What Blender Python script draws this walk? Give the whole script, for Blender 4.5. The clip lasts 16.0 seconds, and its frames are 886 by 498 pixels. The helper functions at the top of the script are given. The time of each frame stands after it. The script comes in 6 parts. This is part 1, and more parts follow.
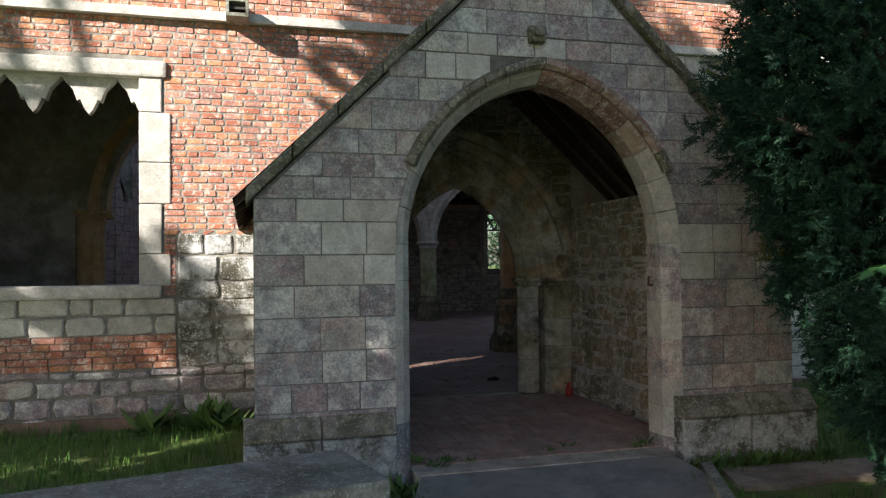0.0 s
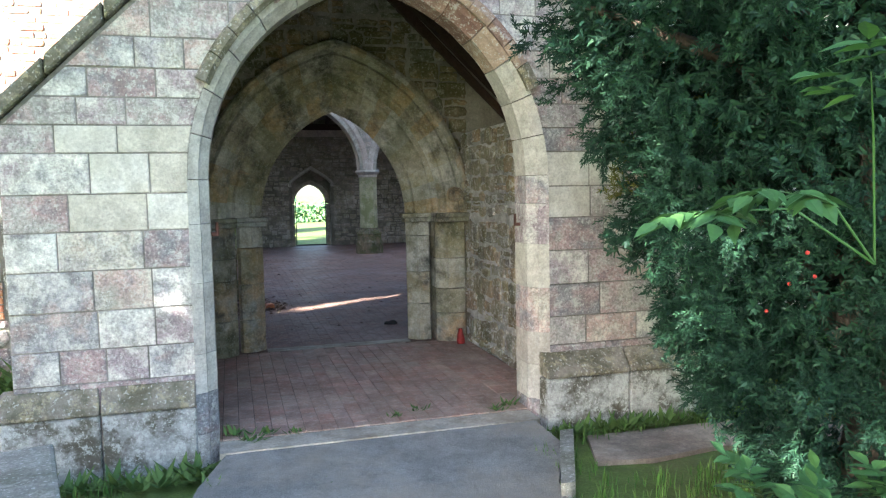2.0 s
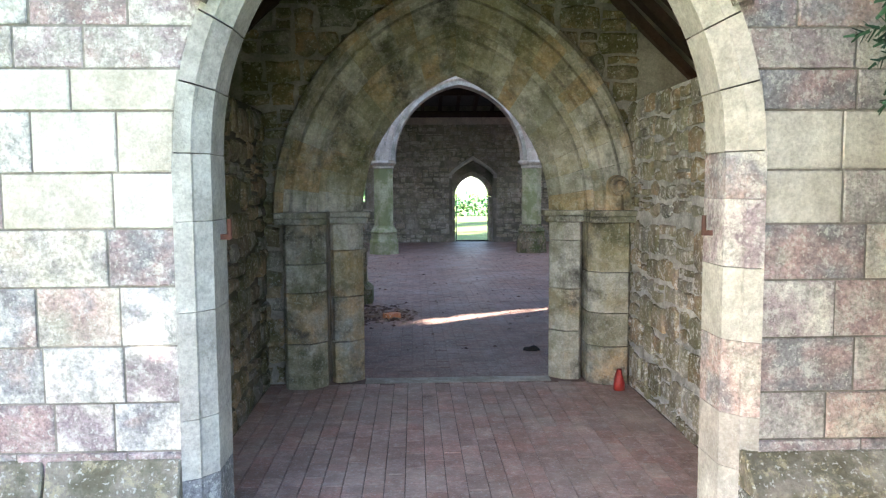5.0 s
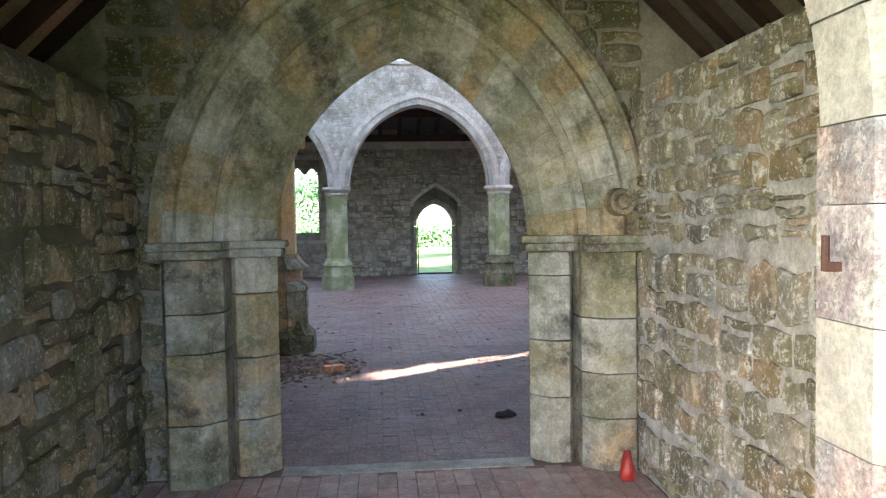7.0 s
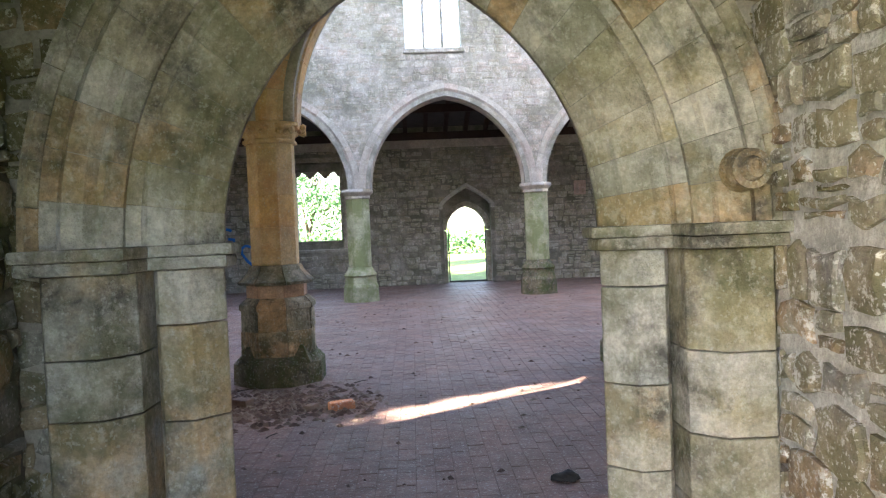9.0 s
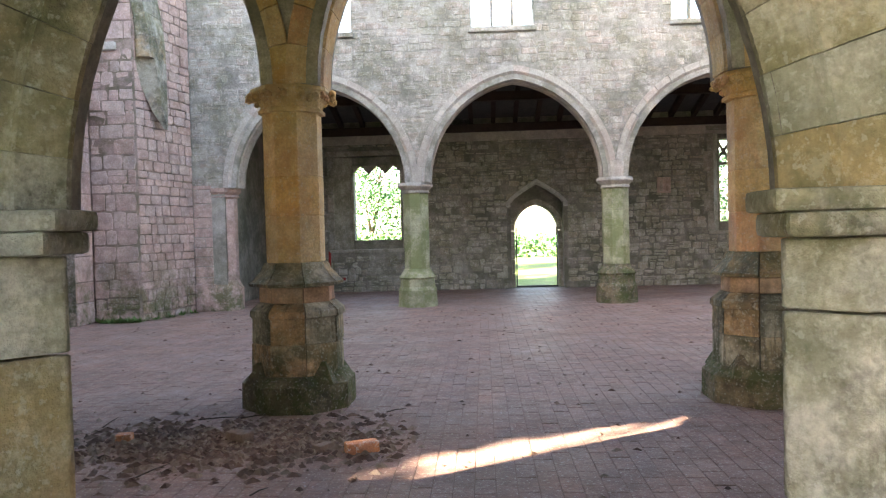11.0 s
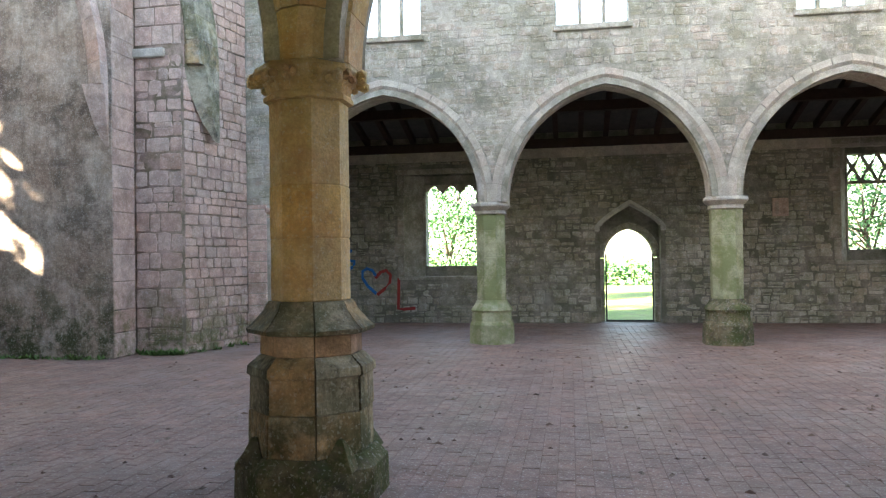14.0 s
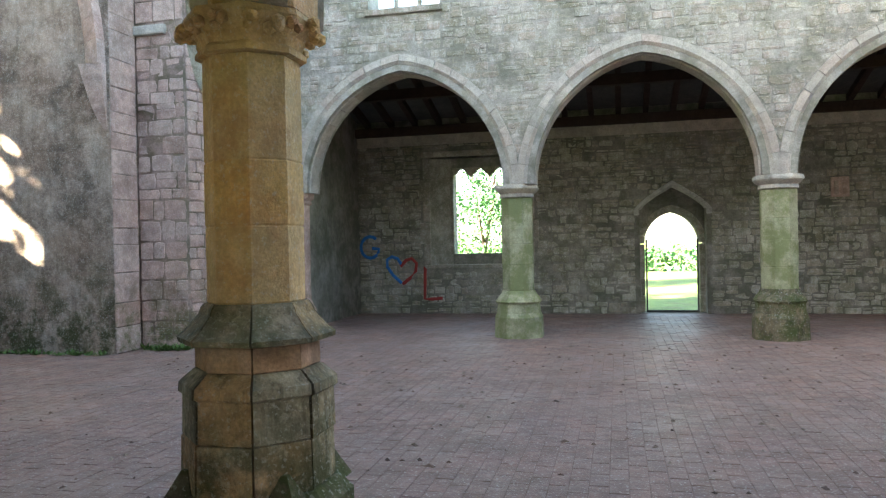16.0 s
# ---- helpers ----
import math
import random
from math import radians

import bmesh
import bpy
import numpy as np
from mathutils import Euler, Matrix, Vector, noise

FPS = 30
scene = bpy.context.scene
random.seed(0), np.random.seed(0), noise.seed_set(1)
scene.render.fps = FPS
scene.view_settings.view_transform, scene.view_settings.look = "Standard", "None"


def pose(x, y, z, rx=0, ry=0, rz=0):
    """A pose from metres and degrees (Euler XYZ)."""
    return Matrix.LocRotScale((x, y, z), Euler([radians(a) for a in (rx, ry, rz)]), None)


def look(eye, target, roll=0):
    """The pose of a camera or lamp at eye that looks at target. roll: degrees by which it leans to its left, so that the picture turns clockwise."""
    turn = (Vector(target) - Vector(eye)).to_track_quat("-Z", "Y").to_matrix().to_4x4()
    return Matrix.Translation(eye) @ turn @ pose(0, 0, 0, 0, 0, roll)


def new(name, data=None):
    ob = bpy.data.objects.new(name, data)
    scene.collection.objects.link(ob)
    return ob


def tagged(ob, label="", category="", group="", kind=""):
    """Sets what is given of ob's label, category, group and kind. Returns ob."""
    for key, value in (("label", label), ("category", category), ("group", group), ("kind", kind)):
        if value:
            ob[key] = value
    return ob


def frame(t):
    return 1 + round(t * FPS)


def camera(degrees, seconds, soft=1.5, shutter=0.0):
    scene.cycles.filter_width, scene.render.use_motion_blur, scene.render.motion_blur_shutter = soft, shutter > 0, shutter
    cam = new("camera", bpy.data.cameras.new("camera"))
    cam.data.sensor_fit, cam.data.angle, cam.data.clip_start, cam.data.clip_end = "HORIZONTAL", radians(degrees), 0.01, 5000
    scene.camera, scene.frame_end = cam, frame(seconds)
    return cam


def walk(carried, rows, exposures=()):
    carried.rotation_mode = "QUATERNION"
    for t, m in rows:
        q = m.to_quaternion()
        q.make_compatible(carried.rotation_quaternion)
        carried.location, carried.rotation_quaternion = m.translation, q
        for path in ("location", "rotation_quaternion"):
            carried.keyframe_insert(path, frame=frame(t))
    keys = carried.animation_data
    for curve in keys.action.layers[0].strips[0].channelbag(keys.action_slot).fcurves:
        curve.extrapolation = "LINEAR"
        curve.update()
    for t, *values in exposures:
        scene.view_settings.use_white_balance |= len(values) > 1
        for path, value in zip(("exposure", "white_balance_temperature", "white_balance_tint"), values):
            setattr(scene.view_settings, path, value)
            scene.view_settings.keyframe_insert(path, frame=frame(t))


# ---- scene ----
cam = camera(61.9, 16.0, 1.2)
METRES, EYE, TILT, LEAN, TURN = 10.8, 1.62, 0.0, 0.0, -12.0
PATH = [
    (0, (0.403, 0.265, 1.579), (0.912, 2.198, 1.621), -0.6),
    (0.5, (0.756, 0.407, 1.596), (1.339, 2.319, 1.545), -1.6),
    (1, (1.073, 0.594, 1.594), (1.698, 2.491, 1.491), -1.5),
    (1.5, (1.387, 0.802, 1.638), (2.014, 2.697, 1.508), -1.1),
    (2, (1.749, 0.903, 1.638), (2.298, 2.82, 1.482), -1.1),
    (2.5, (2.034, 1.075, 1.657), (2.469, 3.02, 1.496), -1.3),
    (3, (2.217, 1.382, 1.689), (2.501, 3.354, 1.513), -0.8),
    (3.5, (2.346, 1.657, 1.693), (2.501, 3.643, 1.515), -1.0),
    (4, (2.458, 1.985, 1.68), (2.544, 3.975, 1.502), -0.2),
    (4.2, (2.467, 2.137, 1.66), (2.539, 4.127, 1.48), -0.2),
    (6.3, (2.553, 3.799, 1.528), (2.681, 5.792, 1.414), -1.0),
    (6.5, (2.578, 3.95, 1.52), (2.727, 5.942, 1.414), -0.9),
    (7, (2.681, 4.315, 1.517), (2.851, 6.306, 1.435), -0.9),
    (7.5, (2.8, 4.672, 1.479), (2.949, 6.665, 1.425), -0.6),
    (8, (2.823, 4.999, 1.472), (2.968, 6.994, 1.422), -1.5),
    (8.5, (2.866, 5.383, 1.466), (2.988, 7.379, 1.414), -2.3),
    (9, (2.829, 5.819, 1.433), (2.909, 7.817, 1.372), -2.4),
    (9.2, (2.828, 5.991, 1.435), (2.888, 7.989, 1.357), -2.7),
    (11.3, (3.039, 7.462, 1.321), (2.886, 9.456, 1.293), -1.6),
    (11.5, (3.068, 7.59, 1.315), (2.884, 9.581, 1.303), -1.8),
    (12, (3.047, 7.933, 1.329), (2.789, 9.916, 1.34), -1.4),
    (12.5, (3.061, 8.183, 1.378), (2.757, 10.16, 1.388), -1.5),
    (13, (3.077, 8.452, 1.396), (2.735, 10.423, 1.424), -1.7),
    (13.5, (3.007, 8.67, 1.39), (2.651, 10.638, 1.417), -1.3),
    (14, (3.001, 8.9, 1.369), (2.662, 10.871, 1.393), -0.8),
    (14.5, (3.053, 9.172, 1.371), (2.762, 11.151, 1.396), -0.5),
    (15, (3.12, 9.406, 1.361), (2.861, 11.39, 1.362), -0.8),
    (15.5, (3.146, 9.64, 1.368), (2.835, 11.616, 1.361), -0.6),
    (16, (3.198, 9.807, 1.387), (2.737, 11.753, 1.375), -1.2),
]
EXPOSURES = [(0.0, 1.5, 6300, 12), (1.0, 2.4, 6200, 14), (2.0, 3.85, 6100, 10), (3.5, 4.2, 6200, 13), (7.0, 4.8, 6300, 13), (9.0, 4.98, 6700, 16), (12.5, 4.85, 7850, 13), (14.0, 4.78, 7350, 8), (16.0, 4.78, 7200, 4)]
walk(cam, [(t, look(eye, target, roll)) for t, eye, target, roll in PATH], EXPOSURES)


# ---- light ----
SUN_TO = Vector((0.851, 0.525, -0.5)).normalized()
world = bpy.data.worlds.new("sky")
scene.world = world
world.use_nodes = True
wn = world.node_tree
sky = wn.nodes.new("ShaderNodeTexSky")
sky.sky_type, sky.sun_disc = "NISHITA", False
sky.sun_elevation = math.asin(-SUN_TO.z)
sky.sun_rotation = math.atan2(-SUN_TO.x, -SUN_TO.y)
sky.air_density, sky.dust_density, sky.ozone_density = 1.0, 1.5, 1.0
wn.links.new(sky.outputs[0], wn.nodes["Background"].inputs[0])
wn.nodes["Background"].inputs[1].default_value = 0.055
sun = new("sun", bpy.data.lights.new("sun", "SUN"))
sun.data.energy, sun.data.angle, sun.data.color = 4.8, radians(0.5), (1.0, 0.93, 0.82)
sun.rotation_euler = SUN_TO.to_track_quat("-Z", "Y").to_euler()


# ---- materials ----
def material(name, cols, rough=0.85, island=False, grain=55.0, grain_amt=0.2, stain=(0.05, 0.045, 0.04), stain_amt=0.5, stain_scale=1.3,
             moss=None, moss_amt=0.0, moss_low=None, lichen=None, lichen_amt=0.0, bump=0.5, vary=True, spec=0.3, wet=None, streak=None, streak_amt=0.0):
    m = bpy.data.materials.new(name)
    m.use_nodes = True
    t = m.node_tree
    N, L = t.nodes, t.links
    b = N["Principled BSDF"]
    geo = N.new("ShaderNodeNewGeometry")
    pos = geo.outputs["Position"]

    def noise_at(scale, detail=4.0, rough_=0.6):
        n = N.new("ShaderNodeTexNoise")
        n.inputs["Scale"].default_value, n.inputs["Detail"].default_value, n.inputs["Roughness"].default_value = scale, detail, rough_
        L.new(pos, n.inputs["Vector"])
        return n.outputs["Fac"]

    def ramp(src, a, b_, lo=0.0, hi=1.0):
        r = N.new("ShaderNodeMapRange")
        r.inputs[1].default_value, r.inputs[2].default_value, r.inputs[3].default_value, r.inputs[4].default_value = a, b_, lo, hi
        r.clamp = True
        L.new(src, r.inputs[0])
        return r.outputs[0]

    def mix(fac, a, b_, how="MIX"):
        x = N.new("ShaderNodeMix")
        x.data_type, x.blend_type = "RGBA", how
        for sock, v in ((x.inputs[0], fac), (x.inputs[6], a), (x.inputs[7], b_)):
            if isinstance(v, (int, float)):
                sock.default_value = v
            elif isinstance(v, tuple):
                sock.default_value = (*v[:3], 1)
            else:
                L.new(v, sock)
        return x.outputs[2]

    cr = N.new("ShaderNodeValToRGB")
    cr.color_ramp.elements[0].position, cr.color_ramp.elements[0].color = 0.0, (*cols[0], 1)
    cr.color_ramp.elements[1].position, cr.color_ramp.elements[1].color = 1.0, (*cols[-1], 1)
    for i, c in enumerate(cols[1:-1], 1):
        e = cr.color_ramp.elements.new(i / (len(cols) - 1))
        e.color = (*c, 1)
    if vary:
        src = geo.outputs["Random Per Island"] if island else N.new("ShaderNodeObjectInfo").outputs["Random"]
    else:
        src = noise_at(2.2, 5)
    if vary:
        add = N.new("ShaderNodeMath")
        add.operation = "ADD"
        L.new(src, add.inputs[0])
        L.new(ramp(noise_at(5.0, 4), 0.3, 0.7, -0.14, 0.14), add.inputs[1])
        src = add.outputs[0]
    else:
        src = ramp(src, 0.3, 0.7)
    L.new(src, cr.inputs[0])
    col = cr.outputs[0]
    fine = noise_at(grain, 3, 0.7)
    col = mix(1.0, col, mix(ramp(fine, 0.3, 0.7), (1 - grain_amt,) * 3, (1 + grain_amt,) * 3), "MULTIPLY")
    if grain_amt > 0.15:
        col = mix(1.0, col, mix(ramp(noise_at(6.5, 6, 0.75), 0.36, 0.64), (0.8,) * 3, (1.2,) * 3), "MULTIPLY")
    if stain_amt:
        col = mix(ramp(noise_at(stain_scale, 6, 0.7), 0.47, 0.63, 0, stain_amt), col, stain)
    if streak:
        # stains running down the face
        mp = N.new("ShaderNodeMapping")
        mp.inputs["Scale"].default_value = (9.0, 9.0, 0.9)
        L.new(pos, mp.inputs["Vector"])
        sn = N.new("ShaderNodeTexNoise")
        sn.inputs["Scale"].default_value, sn.inputs["Detail"].default_value, sn.inputs["Roughness"].default_value = 1.0, 5.0, 0.7
        L.new(mp.outputs[0], sn.inputs["Vector"])
        col = mix(ramp(sn.outputs["Fac"], 0.5, 0.66, 0, streak_amt), col, streak)
    if moss:
        f = ramp(noise_at(2.6, 6, 0.75), 0.44, 0.56, 0, moss_amt)
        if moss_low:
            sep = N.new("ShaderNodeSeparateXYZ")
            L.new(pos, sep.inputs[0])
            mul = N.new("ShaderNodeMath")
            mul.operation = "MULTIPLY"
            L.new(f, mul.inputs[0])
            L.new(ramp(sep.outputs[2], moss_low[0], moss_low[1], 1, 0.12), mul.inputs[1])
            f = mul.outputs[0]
        col = mix(f, col, moss)
    if lichen:
        f = ramp(noise_at(13, 6, 0.8), 0.54, 0.6, 0, lichen_amt)
        col = mix(f, col, lichen)
        f2 = ramp(noise_at(47, 2, 0.6), 0.6, 0.66, 0, lichen_amt)
        col = mix(f2, col, (0.62, 0.62, 0.58))
    L.new(col, b.inputs["Base Color"])
    b.inputs["Roughness"].default_value = rough
    b.inputs["Specular IOR Level"].default_value = spec
    if wet:
        L.new(ramp(noise_at(0.8, 5, 0.65), 0.45, 0.62, rough, wet), b.inputs["Roughness"])
    if bump:
        bp = N.new("ShaderNodeBump")
        bp.inputs["Strength"].default_value, bp.inputs["Distance"].default_value = bump, 0.02
        s = N.new("ShaderNodeMath")
        s.operation = "ADD"
        L.new(noise_at(9, 6, 0.65), s.inputs[0])
        L.new(ramp(fine, 0, 1, 0, 0.35), s.inputs[1])
        L.new(s.outputs[0], bp.inputs["Height"])
        L.new(bp.outputs[0], b.inputs["Normal"])
    return m


ASHLAR = [(0.27, 0.265, 0.28), (0.4, 0.29, 0.29), (0.43, 0.41, 0.385), (0.36, 0.29, 0.31), (0.68, 0.66, 0.61), (0.32, 0.315, 0.33), (0.48, 0.36, 0.33), (0.55, 0.52, 0.45), (0.37, 0.34, 0.35)]
CREAM = [(0.45, 0.425, 0.375), (0.55, 0.53, 0.475), (0.49, 0.455, 0.42), (0.6, 0.585, 0.535)]
M_PORCH = material("porch_ashlar", ASHLAR, lichen=(0.6, 0.6, 0.57), lichen_amt=0.6, stain=(0.13, 0.12, 0.115), stain_amt=0.4, stain_scale=5.5, bump=1.0, grain_amt=0.4)
M_PLINTH = material("plinth_stone", [(0.4, 0.4, 0.39), (0.5, 0.5, 0.49)], lichen=(0.62, 0.64, 0.62), lichen_amt=0.7, moss=(0.06, 0.05, 0.02), moss_amt=0.8, bump=0.8)
M_CREAM = material("dressed_limestone", CREAM, stain=(0.22, 0.2, 0.165), stain_amt=0.35, lichen=(0.62, 0.61, 0.58), lichen_amt=0.3, bump=0.5)
M_CREAM_PORCH = material("porch_cream_ashlar", [(0.44, 0.41, 0.35), (0.54, 0.51, 0.45), (0.62, 0.6, 0.56), (0.48, 0.45, 0.38)], stain=(0.3, 0.27, 0.21), stain_amt=0.35, lichen=(0.62, 0.61, 0.56), lichen_amt=0.25, bump=0.5)
M_COPING = material("coping_stone", [(0.2, 0.19, 0.16), (0.3, 0.27, 0.22)], moss=(0.09, 0.085, 0.04), moss_amt=0.6, lichen=(0.45, 0.4, 0.25), lichen_amt=0.5, bump=0.7)
M_MORTAR = material("lime_mortar", [(0.24, 0.22, 0.19), (0.33, 0.31, 0.27)], vary=False, bump=0.6)
M_RED_ARCH = material("red_brown_arch_stone", [(0.24, 0.14, 0.11), (0.34, 0.21, 0.165), (0.28, 0.19, 0.155), (0.44, 0.33, 0.25)], lichen=(0.58, 0.56, 0.52), lichen_amt=0.65, stain=(0.11, 0.07, 0.055), stain_amt=0.5, stain_scale=5.0, bump=0.8)
M_PORCH_MORTAR = material("porch_mortar", [(0.2, 0.185, 0.165), (0.31, 0.29, 0.26)], vary=False, bump=0.6)
M_BRICK = material("red_brick", [(0.36, 0.13, 0.085), (0.5, 0.18, 0.1), (0.44, 0.22, 0.17), (0.58, 0.25, 0.12), (0.36, 0.17, 0.14)], lichen=(0.7, 0.62, 0.55), lichen_amt=0.7, stain_amt=0.25, bump=0.6)
M_BRICK_I = material("red_brick_far", [(0.36, 0.13, 0.085), (0.5, 0.18, 0.1), (0.44, 0.22, 0.17), (0.58, 0.25, 0.12), (0.36, 0.17, 0.14)], island=True, lichen=(0.7, 0.62, 0.55), lichen_amt=0.7, stain_amt=0.25, bump=0.6)

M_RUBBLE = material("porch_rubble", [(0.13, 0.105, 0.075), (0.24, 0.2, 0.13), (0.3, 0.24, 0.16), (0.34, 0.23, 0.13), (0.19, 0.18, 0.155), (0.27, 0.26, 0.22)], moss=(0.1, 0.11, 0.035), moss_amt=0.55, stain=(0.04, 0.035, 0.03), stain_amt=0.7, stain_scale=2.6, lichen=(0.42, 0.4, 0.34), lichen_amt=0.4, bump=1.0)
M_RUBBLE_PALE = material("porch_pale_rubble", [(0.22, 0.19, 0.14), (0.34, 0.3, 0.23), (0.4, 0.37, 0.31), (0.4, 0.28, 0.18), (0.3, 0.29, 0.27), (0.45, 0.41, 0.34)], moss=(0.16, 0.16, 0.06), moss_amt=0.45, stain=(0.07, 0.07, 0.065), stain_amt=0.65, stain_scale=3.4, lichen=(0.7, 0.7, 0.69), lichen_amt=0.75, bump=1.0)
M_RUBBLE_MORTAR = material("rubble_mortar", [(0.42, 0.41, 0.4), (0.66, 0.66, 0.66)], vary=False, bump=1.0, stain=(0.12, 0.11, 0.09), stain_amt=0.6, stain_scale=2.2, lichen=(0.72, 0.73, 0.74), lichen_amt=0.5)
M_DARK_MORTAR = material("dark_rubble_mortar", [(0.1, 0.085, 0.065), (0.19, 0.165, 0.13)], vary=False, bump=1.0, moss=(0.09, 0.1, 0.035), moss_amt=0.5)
GREYS = [(0.33, 0.285, 0.235), (0.42, 0.37, 0.31), (0.46, 0.415, 0.35), (0.37, 0.31, 0.26), (0.45, 0.365, 0.3), (0.49, 0.44, 0.38)]
M_GREY = material("nave_rubble", GREYS, moss=(0.17, 0.19, 0.09), moss_amt=0.35, stain=(0.12, 0.1, 0.085), stain_amt=0.45, lichen=(0.54, 0.52, 0.47), lichen_amt=0.35, bump=0.9, streak=(0.1, 0.1, 0.07), streak_amt=0.12)
M_GREY_I = material("nave_rubble_far", GREYS, island=True, moss=(0.17, 0.19, 0.09), moss_amt=0.35, stain=(0.12, 0.1, 0.085), stain_amt=0.45, lichen=(0.54, 0.52, 0.47), lichen_amt=0.35, bump=0.9, streak=(0.1, 0.1, 0.07), streak_amt=0.12)
M_GREY_MORTAR = material("nave_mortar", [(0.34, 0.31, 0.265), (0.46, 0.42, 0.365)], vary=False, bump=0.9, moss=(0.18, 0.19, 0.11), moss_amt=0.3)
M_DAMP = material("aisle_rubble", [(0.31, 0.275, 0.22), (0.43, 0.385, 0.315), (0.52, 0.475, 0.4), (0.38, 0.335, 0.27), (0.46, 0.38, 0.3)], moss=(0.15, 0.16, 0.075), moss_amt=0.45, stain=(0.11, 0.095, 0.075), stain_amt=0.45, stain_scale=1.0, lichen=(0.6, 0.58, 0.53), lichen_amt=0.4, bump=1.0, streak=(0.09, 0.09, 0.06), streak_amt=0.25)
M_DAMP_I = material("aisle_rubble_far", [(0.31, 0.275, 0.22), (0.43, 0.385, 0.315), (0.52, 0.475, 0.4), (0.38, 0.335, 0.27), (0.46, 0.38, 0.3)], island=True, moss=(0.15, 0.16, 0.075), moss_amt=0.45, stain=(0.11, 0.095, 0.075), stain_amt=0.45, stain_scale=1.0, lichen=(0.6, 0.58, 0.53), lichen_amt=0.4, bump=1.0, streak=(0.09, 0.09, 0.06), streak_amt=0.25)
M_DAMP_MORTAR = material("aisle_mortar", [(0.22, 0.2, 0.165), (0.34, 0.31, 0.265)], vary=False, bump=0.9, moss=(0.12, 0.13, 0.07), moss_amt=0.4)
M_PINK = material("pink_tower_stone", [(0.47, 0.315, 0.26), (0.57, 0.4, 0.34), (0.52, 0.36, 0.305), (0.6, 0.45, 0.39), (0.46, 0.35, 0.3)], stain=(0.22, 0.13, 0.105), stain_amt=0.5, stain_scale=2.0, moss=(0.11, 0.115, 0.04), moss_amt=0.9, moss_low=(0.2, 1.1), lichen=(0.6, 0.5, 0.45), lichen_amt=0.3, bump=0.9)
M_PINK_MORTAR = material("pink_wall_mortar", [(0.32, 0.225, 0.185), (0.45, 0.33, 0.285)], vary=False, moss=(0.12, 0.12, 0.045), moss_amt=0.4, bump=0.8)
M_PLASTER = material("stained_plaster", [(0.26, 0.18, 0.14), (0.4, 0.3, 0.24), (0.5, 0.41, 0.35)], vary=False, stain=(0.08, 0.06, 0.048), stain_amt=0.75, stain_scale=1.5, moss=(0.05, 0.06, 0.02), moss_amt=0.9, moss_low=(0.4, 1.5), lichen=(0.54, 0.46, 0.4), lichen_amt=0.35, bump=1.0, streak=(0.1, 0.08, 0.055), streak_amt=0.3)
M_OCHRE = material("ochre_pillar_stone", [(0.53, 0.35, 0.14), (0.64, 0.43, 0.19), (0.6, 0.45, 0.26), (0.62, 0.34, 0.19)], stain=(0.42, 0.2, 0.09), stain_amt=0.45, stain_scale=2.4, moss=(0.4, 0.34, 0.2), moss_amt=0.3, lichen=(0.6, 0.49, 0.32), lichen_amt=0.3, bump=0.8, streak=(0.3, 0.17, 0.075), streak_amt=0.3)
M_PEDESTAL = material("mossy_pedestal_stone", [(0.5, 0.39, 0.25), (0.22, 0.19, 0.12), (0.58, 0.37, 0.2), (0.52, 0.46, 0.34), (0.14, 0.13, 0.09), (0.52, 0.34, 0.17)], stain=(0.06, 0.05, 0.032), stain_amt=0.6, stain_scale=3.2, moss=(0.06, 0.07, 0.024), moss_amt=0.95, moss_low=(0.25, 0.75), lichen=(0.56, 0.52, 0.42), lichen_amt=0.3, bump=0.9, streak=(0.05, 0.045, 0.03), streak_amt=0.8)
M_BAND = material("pink_band_stone", [(0.5, 0.33, 0.24), (0.56, 0.36, 0.22), (0.46, 0.36, 0.29), (0.5, 0.3, 0.18)], stain=(0.1, 0.07, 0.05), stain_amt=0.5, stain_scale=4.0, bump=0.8)
M_MOSSY = material("dark_mossy_stone", [(0.15, 0.13, 0.085), (0.23, 0.17, 0.1), (0.12, 0.11, 0.075)], stain=(0.03, 0.03, 0.022), stain_amt=0.75, stain_scale=4.0, moss=(0.06, 0.078, 0.02), moss_amt=0.85, lichen=(0.34, 0.28, 0.17), lichen_amt=0.3, bump=1.0)
M_SKIRT = material("skirt_stone", [(0.5, 0.33, 0.17), (0.12, 0.13, 0.09), (0.46, 0.3, 0.15), (0.14, 0.14, 0.09), (0.46, 0.38, 0.28)], stain=(0.045, 0.045, 0.032), stain_amt=0.7, stain_scale=3.0, moss=(0.07, 0.08, 0.025), moss_amt=0.5, lichen=(0.45, 0.4, 0.3), lichen_amt=0.25, bump=1.0, streak=(0.06, 0.05, 0.03), streak_amt=0.5)
M_GREENP = material("green_pillar_stone", [(0.33, 0.33, 0.2), (0.38, 0.37, 0.24), (0.36, 0.34, 0.22)], stain=(0.14, 0.13, 0.09), stain_amt=0.5, moss=(0.17, 0.2, 0.07), moss_amt=0.7, bump=0.5)
M_JAMB = material("doorway_stone", [(0.35, 0.315, 0.235), (0.45, 0.41, 0.33), (0.47, 0.33, 0.19), (0.33, 0.32, 0.28), (0.53, 0.5, 0.44), (0.38, 0.33, 0.22)], stain=(0.05, 0.05, 0.042), stain_amt=0.85, stain_scale=2.8, moss=(0.13, 0.135, 0.05), moss_amt=0.45, lichen=(0.55, 0.53, 0.46), lichen_amt=0.22, bump=0.9, streak=(0.07, 0.07, 0.055), streak_amt=0.2)
